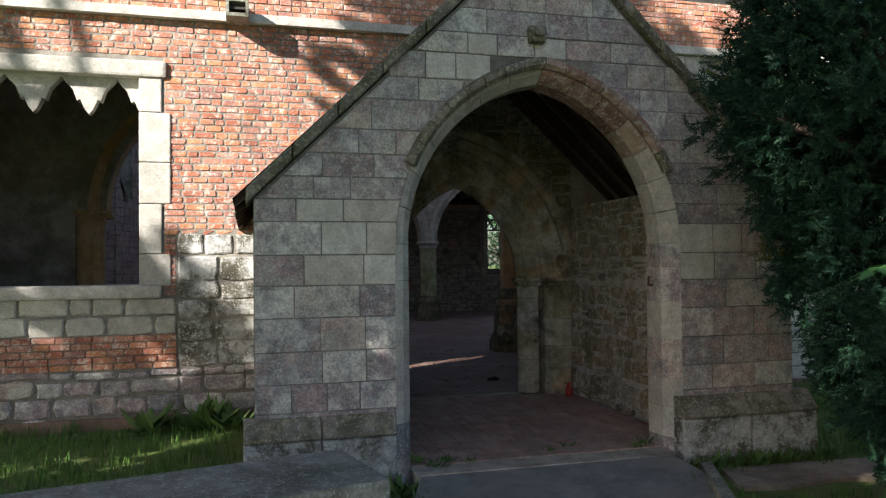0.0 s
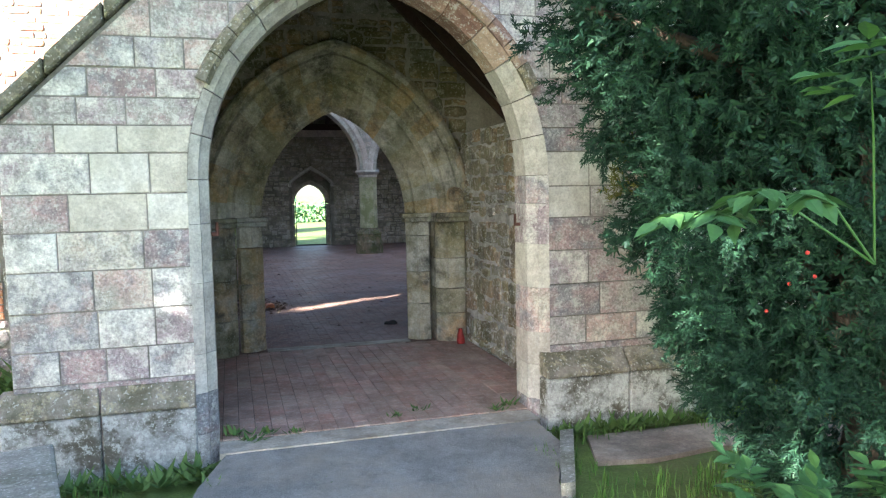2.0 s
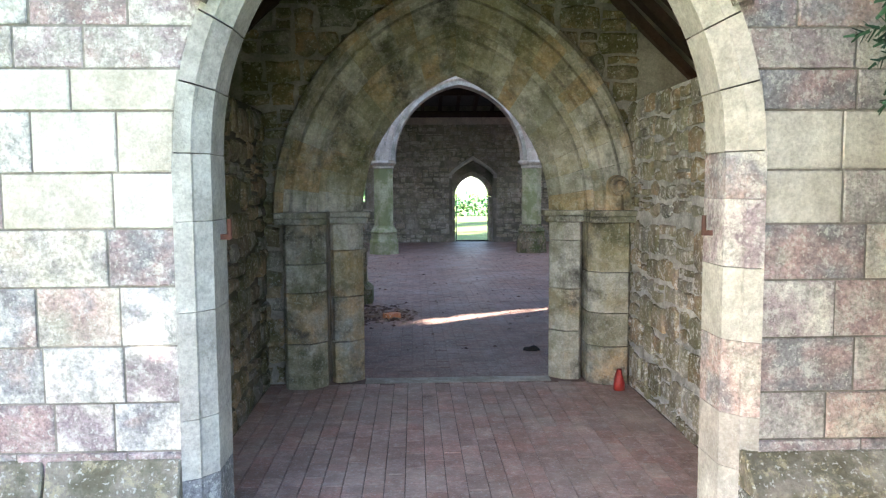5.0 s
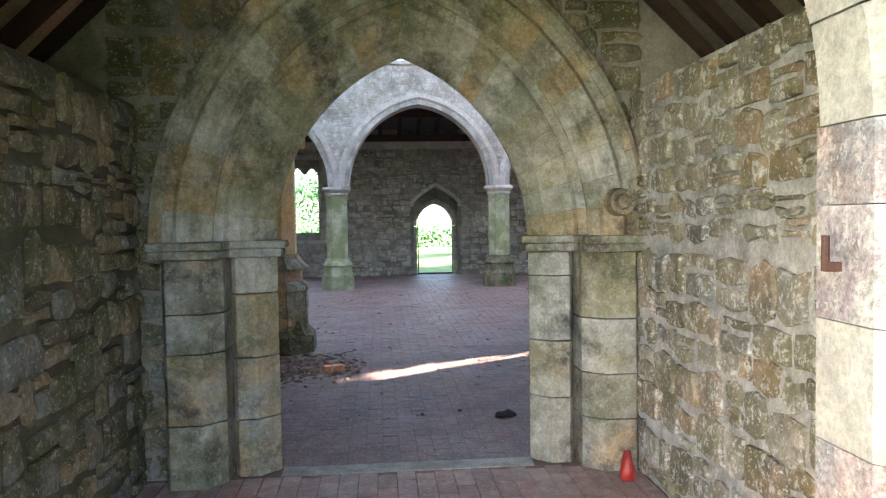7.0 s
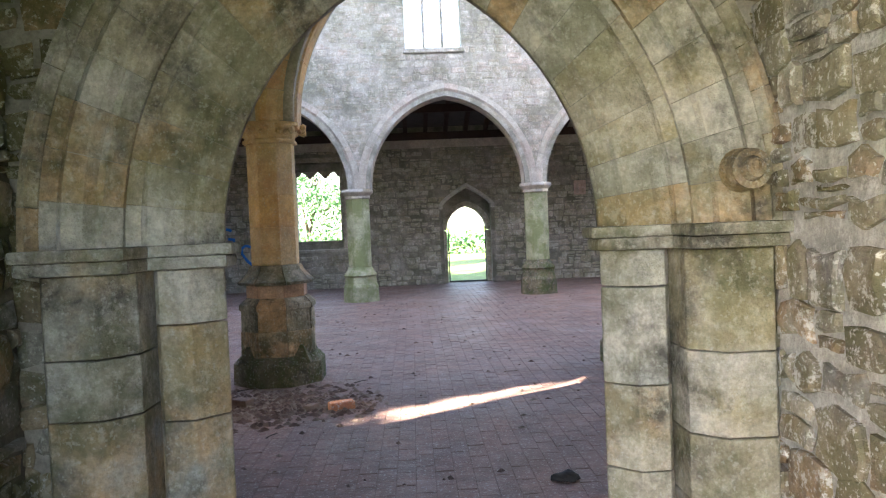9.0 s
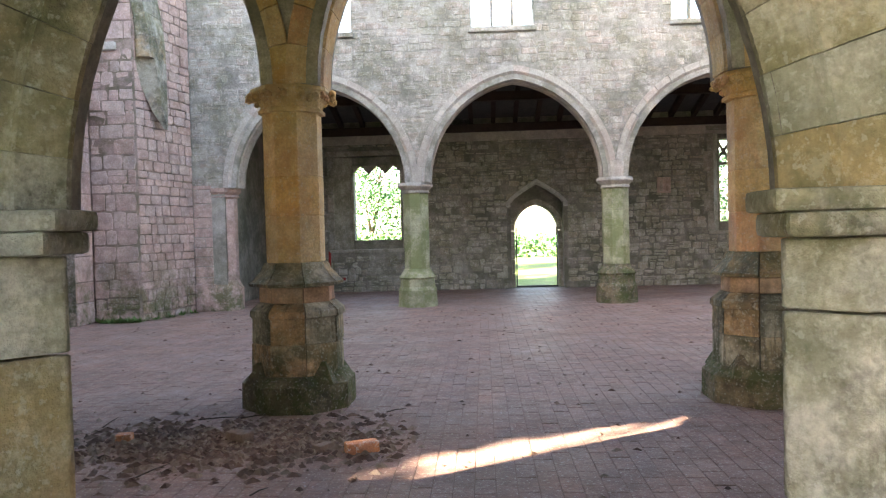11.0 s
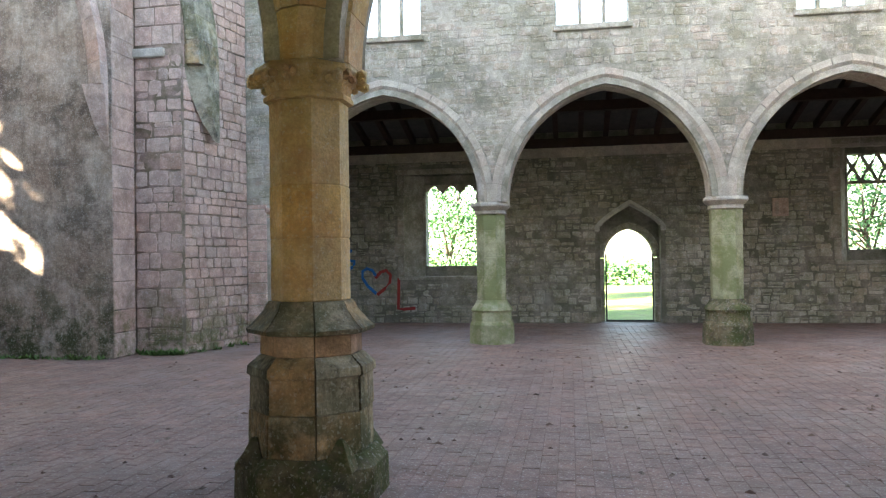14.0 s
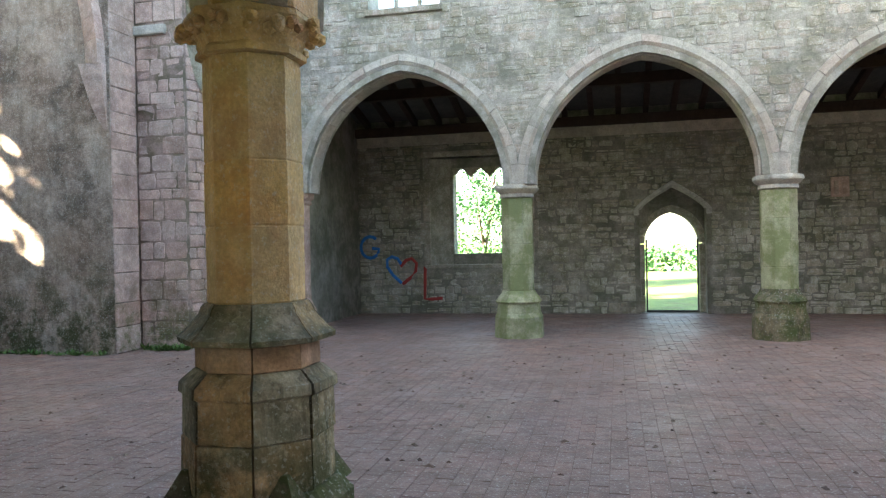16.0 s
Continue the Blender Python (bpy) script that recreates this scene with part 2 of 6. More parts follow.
M_ARCH = material("arcade_arch_stone", [(0.42, 0.38, 0.32), (0.48, 0.44, 0.38), (0.45, 0.37, 0.31)], stain=(0.25, 0.21, 0.17), stain_amt=0.4, bump=0.4)
PAV = [(0.25, 0.145, 0.115), (0.285, 0.16, 0.125), (0.27, 0.165, 0.135), (0.235, 0.14, 0.115), (0.295, 0.18, 0.145)]
M_PAVER = material("brick_paver", PAV, rough=0.65, stain=(0.265, 0.172, 0.14), stain_amt=0.92, stain_scale=0.7, lichen=(0.33, 0.27, 0.23), lichen_amt=0.35, moss=(0.13, 0.085, 0.068), moss_amt=0.5, bump=0.5, wet=0.46, spec=0.4)
M_PAVER_I = material("brick_paver_far", PAV, rough=0.65, island=True, stain=(0.265, 0.172, 0.14), stain_amt=0.92, stain_scale=0.7, lichen=(0.33, 0.27, 0.23), lichen_amt=0.35, moss=(0.13, 0.085, 0.068), moss_amt=0.5, bump=0.5, wet=0.46, spec=0.4)
M_PORCH_PAVER = material("porch_paver", [(0.42, 0.24, 0.19), (0.5, 0.3, 0.24), (0.46, 0.32, 0.27), (0.36, 0.23, 0.19), (0.54, 0.37, 0.3)], rough=0.7, stain=(0.48, 0.4, 0.33), stain_amt=0.55, stain_scale=1.6, moss=(0.24, 0.17, 0.13), moss_amt=0.4, lichen=(0.54, 0.48, 0.41), lichen_amt=0.3, bump=0.5)
M_PORCH_JOINT = material("porch_floor_joint", [(0.14, 0.1, 0.08), (0.22, 0.17, 0.135)], vary=False, bump=0.6)
M_JOINT = material("floor_joint", [(0.19, 0.125, 0.1), (0.25, 0.17, 0.14)], vary=False, bump=0.6, stain=(0.265, 0.172, 0.14), stain_amt=0.92, stain_scale=0.7)
M_ASPHALT = material("tarmac", [(0.2, 0.198, 0.19), (0.29, 0.285, 0.27)], vary=False, grain=140, grain_amt=0.4, stain=(0.36, 0.31, 0.25), stain_amt=0.6, stain_scale=1.0, bump=0.5)
M_CONC = material("concrete_strip", [(0.42, 0.38, 0.31), (0.52, 0.48, 0.41)], vary=False, bump=0.5, stain=(0.24, 0.19, 0.14), stain_amt=0.6, stain_scale=3.0)
M_EARTH = material("soil", [(0.27, 0.21, 0.165), (0.4, 0.33, 0.27)], vary=False, bump=1.0)
M_LAWN = material("lawn_soil", [(0.09, 0.14, 0.035), (0.15, 0.22, 0.055)], vary=False, bump=1.0, stain=(0.16, 0.13, 0.07), stain_amt=0.5)
M_GRASS = material("grass", [(0.06, 0.15, 0.028), (0.1, 0.21, 0.04), (0.15, 0.24, 0.06)], island=True, grain_amt=0.1, stain_amt=0, bump=0)
M_WEED = material("weed_leaf", [(0.08, 0.15, 0.045), (0.14, 0.22, 0.06)], island=True, grain_amt=0.1, stain_amt=0, bump=0)
M_YEW = material("yew_needles", [(0.009, 0.032, 0.02), (0.016, 0.052, 0.029), (0.03, 0.085, 0.04)], island=True, grain_amt=0.1, stain_amt=0, bump=0, rough=0.6)
M_YEW_SUNLIT = material("yew_sunlit_gold", [(0.1, 0.11, 0.02), (0.16, 0.15, 0.03)], island=True, stain_amt=0, bump=0)
M_LEAF = material("elder_leaf", [(0.045, 0.12, 0.04), (0.075, 0.17, 0.05)], island=True, grain_amt=0.1, stain_amt=0, bump=0, rough=0.45)
M_TREE = material("tree_leaf", [(0.045, 0.125, 0.06), (0.08, 0.18, 0.08), (0.11, 0.2, 0.085)], island=True, grain_amt=0.1, stain_amt=0, bump=0)
M_BARK = material("bark", [(0.06, 0.042, 0.032), (0.1, 0.075, 0.058)], vary=False, bump=1.0)
M_TIMBER = material("dark_timber", [(0.035, 0.022, 0.017), (0.065, 0.04, 0.03)], stain_amt=0.2, bump=0.4, rough=0.8, spec=0.15)
M_ROOFP = material("roof_plaster", [(0.4, 0.36, 0.3), (0.5, 0.46, 0.39)], vary=False, stain=(0.22, 0.19, 0.15), stain_amt=0.4, bump=0.3)
M_BOARD = material("roof_boards", [(0.06, 0.05, 0.042), (0.09, 0.075, 0.06)], stain_amt=0.3, bump=0.4)
M_TILE = material("roof_tiles", [(0.16, 0.1, 0.07), (0.22, 0.15, 0.11)], vary=False, bump=0.8)
M_IRON = material("rusty_iron", [(0.13, 0.05, 0.035), (0.2, 0.08, 0.05)], vary=False, bump=0.5, rough=0.7)
M_DARKIRON = material("dark_iron", [(0.03, 0.03, 0.03), (0.06, 0.055, 0.05)], vary=False, bump=0.2, rough=0.6)
M_RED = material("red_plastic", [(0.4, 0.035, 0.03), (0.5, 0.05, 0.04)], vary=False, stain_amt=0.2, bump=0.1, rough=0.4)
M_BLACK = material("black_cloth", [(0.012, 0.012, 0.014), (0.03, 0.03, 0.03)], vary=False, bump=0.5)
M_BLUEP = material("blue_spray_paint", [(0.025, 0.15, 0.5), (0.04, 0.2, 0.55)], vary=False, stain_amt=0.1, bump=0.2)
M_REDP = material("red_spray_paint", [(0.33, 0.035, 0.03), (0.4, 0.05, 0.04)], vary=False, stain_amt=0.1, bump=0.2)
M_DEBRIS = material("litter_debris", [(0.1, 0.06, 0.045), (0.2, 0.13, 0.1), (0.3, 0.24, 0.19)], island=True, bump=0.5)
M_SLAB = material("tomb_slab", [(0.22, 0.22, 0.19), (0.3, 0.29, 0.25)], vary=False, lichen=(0.42, 0.42, 0.37), lichen_amt=0.5, moss=(0.12, 0.13, 0.07), moss_amt=0.4, bump=0.6)
M_GLASS = bpy.data.materials.new("old_glass")
M_GLASS.use_nodes = True
M_GLASS.node_tree.nodes["Principled BSDF"].inputs["Transmission Weight"].default_value = 1.0
M_GLASS.node_tree.nodes["Principled BSDF"].inputs["Roughness"].default_value = 0.05
M_GLASS.node_tree.nodes["Principled BSDF"].inputs["IOR"].default_value = 1.1


# ---- building helpers ----
def mesh_from(name, verts, faces, mat, smooth=False):
    me = bpy.data.meshes.new(name)
    me.from_pydata([tuple(v) for v in verts], [], faces)
    me.materials.append(mat)
    if smooth:
        me.shade_smooth()
    me.update()
    return me


def part(name, bm, mat, parent, label="", smooth=False):
    """Links a bmesh as one mesh object under a thing."""
    me = bpy.data.meshes.new(name)
    bmesh.ops.recalc_face_normals(bm, faces=bm.faces)
    bm.to_mesh(me)
    bm.free()
    me.materials.append(mat)
    if smooth:
        me.shade_smooth()
    ob = new(name, me)
    ob.parent = parent
    return tagged(ob, label)


def place(name, me, parent=None, m=None):
    ob = new(name, me)
    ob.parent = parent
    if m is not None:
        ob.matrix_basis = m
    return ob


def thing(name, label, category, group="", kind="", at=(0, 0, 0)):
    ob = new(name)
    ob.location = at
    return tagged(ob, label, category, group, kind)


def box(bm, x0, x1, y0, y1, z0, z1, bevel=0.0):
    g = bmesh.ops.create_cube(bm, size=1, matrix=Matrix.Translation(((x0 + x1) / 2, (y0 + y1) / 2, (z0 + z1) / 2)) @ Matrix.Diagonal((x1 - x0, y1 - y0, z1 - z0, 1)))
    if bevel:
        es = list({e for v in g["verts"] for e in v.link_edges})
        bmesh.ops.bevel(bm, geom=es, offset=bevel, segments=2, affect="EDGES", profile=0.6)
    return bm


def boxed(x0, x1, y0, y1, z0, z1, bevel=0.0):
    return box(bmesh.new(), x0, x1, y0, y1, z0, z1, bevel)


FACE_S = Matrix(((1, 0, 0, 0), (0, 0, -1, 0), (0, 1, 0, 0), (0, 0, 0, 1)))    # u = x, v = z, out = -y
FACE_N = Matrix(((-1, 0, 0, 0), (0, 0, 1, 0), (0, 1, 0, 0), (0, 0, 0, 1)))    # u = -x, v = z, out = +y
FACE_E = Matrix(((0, 0, 1, 0), (1, 0, 0, 0), (0, 1, 0, 0), (0, 0, 0, 1)))     # u = y, v = z, out = +x
FACE_W = Matrix(((0, 0, -1, 0), (-1, 0, 0, 0), (0, 1, 0, 0), (0, 0, 0, 1)))   # u = -y, v = z, out = -x


def slab(name, outer, holes, face, at, thick, mat, label="", parent=None, kind="structure"):
    """A wall of some thickness: an outline with holes, face plane at `at` along its outward axis, body behind it."""
    cu = bpy.data.curves.new(name, "CURVE")
    cu.dimensions, cu.fill_mode, cu.extrude = "2D", "BOTH", thick / 2
    for pts in (outer, *holes):
        sp = cu.splines.new("POLY")
        sp.points.add(len(pts) - 1)
        for p, (u, v) in zip(sp.points, pts):
            p.co = (u, v, 0, 1)
        sp.use_cyclic_u = True
    tmp = bpy.data.objects.new(name, cu)
    me = bpy.data.meshes.new_from_object(tmp)
    bpy.data.objects.remove(tmp)
    me.name = name
    me.transform(face @ Matrix.Translation((0, 0, at - thick / 2)))
    me.materials.clear()
    me.materials.append(mat)
    ob = new(name, me)
    ob.parent = parent
    return tagged(ob, label, kind=kind if parent is None else "")


class Arch:
    """A pointed arch: centre x, half width, springing and apex heights."""

    def __init__(self, xc, a, zs, za):
        self.xc, self.a, self.zs, self.za = xc, a, zs, za
        h = za - zs
        self.c = (a * a - h * h) / (2 * a)
        self.r = a - self.c

    def half(self, z, grow=0.0):
        if z <= self.zs:
            return self.a + grow
        q = (self.r + grow) ** 2 - (z - self.zs) ** 2
        return max(0.0, self.c + math.sqrt(q)) if q > 0 else 0.0

    def top(self, grow=0.0):
        return self.zs + math.sqrt(max(0, (self.r + grow) ** 2 - self.c ** 2))

    def point(self, side, f, grow=0.0):
        r = self.r + grow
        th = f * math.acos(max(-1, min(1, -self.c / r)))
        return self.xc + side * (self.c + r * math.cos(th)), self.zs + r * math.sin(th)

    def outline(self, z0, grow=0.0, n=14):
        pts = [(self.xc + self.a + grow, z0)]
        pts += [self.point(1, i / n, grow) for i in range(n + 1)]
        pts += [self.point(-1, i / n, grow) for i in range(n - 1, -1, -1)]
        return pts + [(self.xc - self.a - grow, z0)]


class LowArch(Arch):
    """A low pointed head with nearly straight sides."""

    def __init__(self, xc, a, zs, za):
        self.xc, self.a, self.zs, self.za, self.r = xc, a, zs, za, a

    def half(self, z, grow=0.0):
        if z <= self.zs:
            return self.a + grow
        q = (z - self.zs) / (self.za - self.zs + grow)
        return (self.a + grow) * (1 - q ** 1.35) if q < 1 else 0.0

    def point(self, side, f, grow=0.0):
        return self.xc + side * (self.a + grow) * (1 - f), self.zs + (self.za - self.zs + grow) * f ** (1 / 1.35)


def voussoirs(arch, profile, count, face, mat, parent, name="voussoir", gap=0.006, jitter=0.004, f0=0.0, f1=1.0, seed=1, other=None):
    """Arch stones, each its own mesh; other: the stone used high on one side. profile: closed outline of (grow, out) swept round the arch."""
    rnd = random.Random(seed)
    for side in (-1, 1):
        for i in range(count):
            a0, a1 = f0 + (f1 - f0) * i / count, f0 + (f1 - f0) * (i + 1) / count
            d = gap / 2 / arch.r / 1.2
            off = rnd.uniform(-jitter, jitter)
            vs, fs, k, n = [], [], 3, len(profile)
            for j in range(k + 1):
                f = a0 + d + (a1 - a0 - 2 * d) * j / k
                for g, o in profile:
                    x, z = arch.point(side, f, g)
                    vs.append(face @ Vector((x, z, o + off)))
            for j in range(k):
                for q in range(n):
                    p, r_ = j * n + q, j * n + (q + 1) % n
                    fs.append((p, r_, r_ + n, p + n) if side > 0 else (p, p + n, r_ + n, r_))
            fs.append(tuple(range(n - 1, -1, -1)) if side > 0 else tuple(range(n)))
            fs.append(tuple(range(k * n, k * n + n)) if side > 0 else tuple(range(k * n + n - 1, k * n - 1, -1)))
            me = mesh_from(name, vs, fs, other if other and side > 0 and a0 > 0.3 else mat)
            bm = bmesh.new()
            bm.from_mesh(me)
            bmesh.ops.recalc_face_normals(bm, faces=bm.faces)
            bm.to_mesh(me)
            bm.free()
            place(name, me, parent)


def stone_quad(c, out, depth, bev, rnd, rough):
    """Vertices and faces of one stone from four (u, v) corners: a block with bevelled front and uneven outline."""
    cu, cv = sum(p[0] for p in c) / 4, sum(p[1] for p in c) / 4
    ring = []
    for i in range(4):
        p, q = c[i], c[(i + 1) % 4]
        ring.append(p)
        if rough:
            ring.append(((p[0] + q[0]) / 2 + rnd.uniform(-rough, rough) * 0.6, (p[1] + q[1]) / 2 + rnd.uniform(-rough, rough) * 0.6))
    if rough:
        ring = [(u + (cu - u) * rnd.uniform(0.02, 0.16) if i % 2 == 0 else u, v + (cv - v) * rnd.uniform(0.02, 0.16) if i % 2 == 0 else v) for i, (u, v) in enumerate(ring)]
    n = len(ring)
    vs = [(u, v, out - depth) for u, v in ring] + [(u, v, out - bev * 0.7) for u, v in ring]
    for u, v in ring:
        du, dv = cu - u, cv - v
        ln = math.hypot(du, dv) or 1
        k = min(bev / ln * 1.3, 0.45)
        vs.append((u + du * k, v + dv * k, out + rnd.uniform(-1, 1) * bev * 0.3))
    fs = []
    for b_ in (0, n):
        for i in range(n):
            j = (i + 1) % n
            fs.append((b_ + i, b_ + j, b_ + n + j, b_ + n + i))
    fs.append(tuple(range(2 * n, 3 * n)))
    return vs, fs


def lay(parent, face, at, z0, z1, course, lengths, spans, mat, mat_far=None, name="stone", gap=0.012, proud=0.012, bev=0.008, rough=0.0,
        near=None, limit=300, seed=1, depth=0.04, uneven=0.006, joints=(), pick=None, split=0.0):
    """Courses of stones on a wall face. spans(z) gives the free (u0, u1) stretches. Stones of the stretch near(u, v) are objects; the rest is joined."""
    rnd = random.Random(seed)
    V, F, made, z = [], [], 0, z0
    while z < z1 - 0.02:
        h = min(rnd.uniform(*course), z1 - z)
        if joints and z < joints[-1] - 0.01:
            h = next(q for q in joints if q > z + 0.01) - z
        elif z1 - z - h < course[0] * 0.5:
            h = z1 - z
        lo, hi = spans(z + 0.002), spans(z + h - 0.002)
        if len(lo) != len(hi):
            mid = lo if sum(b_ - a for a, b_ in lo) < sum(b_ - a for a, b_ in hi) else hi
            lo = hi = mid
        for (a0, b0), (a1, b1) in zip(lo, hi):
            w = max(b0, b1) - min(a0, a1)
            if min(b0 - a0, b1 - a1) < 0.03:
                continue
            cuts, u = [0.0], 0.0
            while True:
                u += rnd.uniform(*lengths)
                if u > w - lengths[0] * 0.6:
                    break
                cuts.append(u / w)
            cuts.append(1.0)
            for f0, f1 in zip(cuts, cuts[1:]):
                g = gap / 2
                jz = rnd.uniform(-1, 1) * rough * 0.5
                # plumb joints inside, the slope of the opening at the ends
                lo0 = a0 if f0 == 0 else max(a0, min(a0, a1) + f0 * w)
                lo1 = a1 if f0 == 0 else max(a1, min(a0, a1) + f0 * w)
                hi0 = b0 if f1 == 1 else min(b0, min(a0, a1) + f1 * w)
                hi1 = b1 if f1 == 1 else min(b1, min(a0, a1) + f1 * w)
                if hi0 - lo0 < 0.035 and hi1 - lo1 < 0.035:
                    continue
                hi0, hi1 = max(hi0, lo0 + 0.02 + gap), max(hi1, lo1 + 0.02 + gap)
                c = [(lo0 + g, z + g + jz), (hi0 - g, z + g + jz), (hi1 - g, z + h - g + jz), (lo1 + g, z + h - g + jz)]
                pieces = [c]
                if split and h > 0.085 and rnd.random() < split:
                    # two thinner stones, one on the other
                    k = rnd.uniform(0.36, 0.64)
                    dz = (c[3][1] - c[0][1]) * k
                    ml = c[0][0] + (c[3][0] - c[0][0]) * k
                    mr = c[1][0] + (c[2][0] - c[1][0]) * k
                    zm = c[0][1] + dz
                    pieces = [[c[0], c[1], (mr, zm - g * 0.7), (ml, zm - g * 0.7)], [(ml, zm + g * 0.7), (mr, zm + g * 0.7), c[2], c[3]]]
                cu, cv = (lo0 + hi0) / 2, z + h / 2
                for q in pieces:
                    vs, fs = stone_quad(q, at + proud + rnd.uniform(-uneven, uneven), depth, bev, rnd, rough * (0.55 if len(pieces) > 1 else 1))
                    vs = [face @ Vector(v) for v in vs]
                    if (near is None or near(cu, cv)) and made < limit:
                        place(name, mesh_from(name, vs, fs, pick(cu, cv, rnd) if pick else mat), parent)
                        made += 1
                    else:
                        n = len(V)
                        V += vs
                        F += [tuple(i + n for i in f) for f in fs]
        z += h
    if V:
        ob = place(name + "_courses", mesh_from(name + "_courses", V, F, mat_far or mat), parent)
        tagged(ob, kind="stuff")


def minus(spans, a, b_):
    out = []
    for u0, u1 in spans:
        if b_ <= u0 or a >= u1:
            out.append((u0, u1))
        else:
            if a - u0 > 0.02:
                out.append((u0, a))
            if u1 - b_ > 0.02:
                out.append((b_, u1))
    return out


def octagon(bm, x, y, levels, turn=22.5, sides=8):
    """A stack of eight-sided levels (z, r across flats / 2) as one solid."""
    k = 1 / math.cos(math.pi / sides)
    rings = []
    for z, r in levels:
        rings.append([bm.verts.new((x + r * k * math.cos(radians(turn + i * 360 / sides)), y + r * k * math.sin(radians(turn + i * 360 / sides)), z)) for i in range(sides)])
    for p, q in zip(rings, rings[1:]):
        for i in range(sides):
            bm.faces.new((p[i], p[(i + 1) % sides], q[(i + 1) % sides], q[i]))
    bm.faces.new(rings[0][::-1])
    bm.faces.new(rings[-1])
    return bm


def octagon_blocks(name, levels, mat, parent, seed, per=8, turn=22.5, label=""):
    """The stones of an eight-sided course, one a face, each a little in or out."""
    rnd = random.Random(seed)
    k = 1 / math.cos(math.pi / 8)
    for i in range(per):
        b = bmesh.new()
        a0, a1 = radians(turn + i * 45), radians(turn + (i + 1) * 45)
        g, out = 0.004 / 0.3, rnd.uniform(-0.006, 0.006)
        rings = []
        for z, r in levels:
            q = (r + out) * k
            rings.append([b.verts.new(p) for p in ((q * math.cos(a0 + g), q * math.sin(a0 + g), z), (q * math.cos(a1 - g), q * math.sin(a1 - g), z),
                                                   (0.13 * math.cos(a1 - g), 0.13 * math.sin(a1 - g), z), (0.13 * math.cos(a0 + g), 0.13 * math.sin(a0 + g), z))])
        for p, q in zip(rings, rings[1:]):
            for j in range(4):
                b.faces.new((p[j], p[(j + 1) % 4], q[(j + 1) % 4], q[j]))
        b.faces.new(rings[0]), b.faces.new(rings[-1])
        part(name, b, mat, parent, label)


def tube(bm, pts, radii, sides=6):
    rings = []
    for i, p in enumerate(pts):
        p = Vector(p)
        d = (Vector(pts[min(i + 1, len(pts) - 1)]) - Vector(pts[max(i - 1, 0)])).normalized()
        s = d.cross(Vector((0.3, 0.2, 1) if abs(d.z) < 0.9 else (1, 0, 0))).normalized()
        u = d.cross(s)
        rings.append([bm.verts.new(p + (s * math.cos(k * 2 * math.pi / sides) + u * math.sin(k * 2 * math.pi / sides)) * radii[i]) for k in range(sides)])
    for p, q in zip(rings, rings[1:]):
        for i in range(sides):
            bm.faces.new((p[i], p[(i + 1) % sides], q[(i + 1) % sides], q[i]))
    bm.faces.new(rings[0][::-1])
    bm.faces.new(rings[-1])
    return bm


# ---- ground ----
GZ = -0.1
bm = bmesh.new()
# one sheet to the horizon, lying a little under the church floor
bmesh.ops.create_grid(bm, x_segments=60, y_segments=60, size=1)
for v in bm.verts:
    v.co.x = math.copysign(abs(v.co.x) ** 3 * 900, v.co.x) + 3
    v.co.y = math.copysign(abs(v.co.y) ** 3 * 900, v.co.y) + 10
    v.co.z = GZ - 0.03
ground = part("ground", bm, M_LAWN, None, "rough green lawn round the church")
tagged(ground, kind="structure")
bm = bmesh.new()
rows_ = [(-8, 1.35, 3.2, GZ + 0.012), (4.2, 1.2, 3.4, GZ + 0.012), (4.8, 1.4, 3.55, GZ + 0.015), (5.3, 1.5, 3.82, GZ + 0.045), (5.74, 1.66, 3.8, -0.022)]
strip = [[bm.verts.new((x0 + (x1 - x0) * k / 6, y, z)) for k in range(7)] for y, x0, x1, z in rows_]
for p, q in zip(strip, strip[1:]):
    for k in range(6):
        bm.faces.new((p[k], p[k + 1], q[k + 1], q[k]))
ext = bmesh.ops.extrude_face_region(bm, geom=list(bm.faces))
bmesh.ops.translate(bm, verts=[v for v in ext["geom"] if isinstance(v, bmesh.types.BMVert)], vec=(0, 0, -0.14))
path = part("tarmac_path", bm, M_ASPHALT, None, "worn grey tarmac path leading to the porch")
tagged(path, kind="structure")
kerb = slab("path_kerb", [(3.47, 4.6), (3.56, 4.6), (3.96, 5.45), (3.86, 5.45)], [], Matrix.Identity(4), GZ + 0.09, 0.16, M_SLAB, "stone kerb edging beside the tarmac path")
sill_strip = slab("threshold_strip", [(1.62, 5.74), (3.84, 5.74), (3.84, 5.98), (1.62, 5.98)], [], Matrix.Identity(4), -0.012, 0.12, M_CONC, "pale concrete strip in front of the brick porch floor")
gravel = slab("gravel_patch", [(3.93, 5.05), (4.3, 4.98), (4.8, 5.05), (5.3, 4.9), (5.9, 4.95), (6.2, 5.2), (5.7, 5.45), (4.9, 5.5), (4.1, 5.52)], [], Matrix.Identity(4), GZ + 0.002, 0.05, M_EARTH, "bare brown soil strip along the porch wall")

# ---- floors ----
floor = slab("floor", [(-9, 8.7), (13, 8.7), (13, 24.4), (-9, 24.4)], [], Matrix.Identity(4), -0.004, 0.2, M_JOINT, "red brick paved church floor")
porch_floor = slab("porch_floor", [(1.1, 5.98), (4.4, 5.98), (4.4, 8.7), (1.1, 8.7)], [], Matrix.Identity(4), -0.012, 0.2, M_PORCH_JOINT, "red brick paved porch floor")

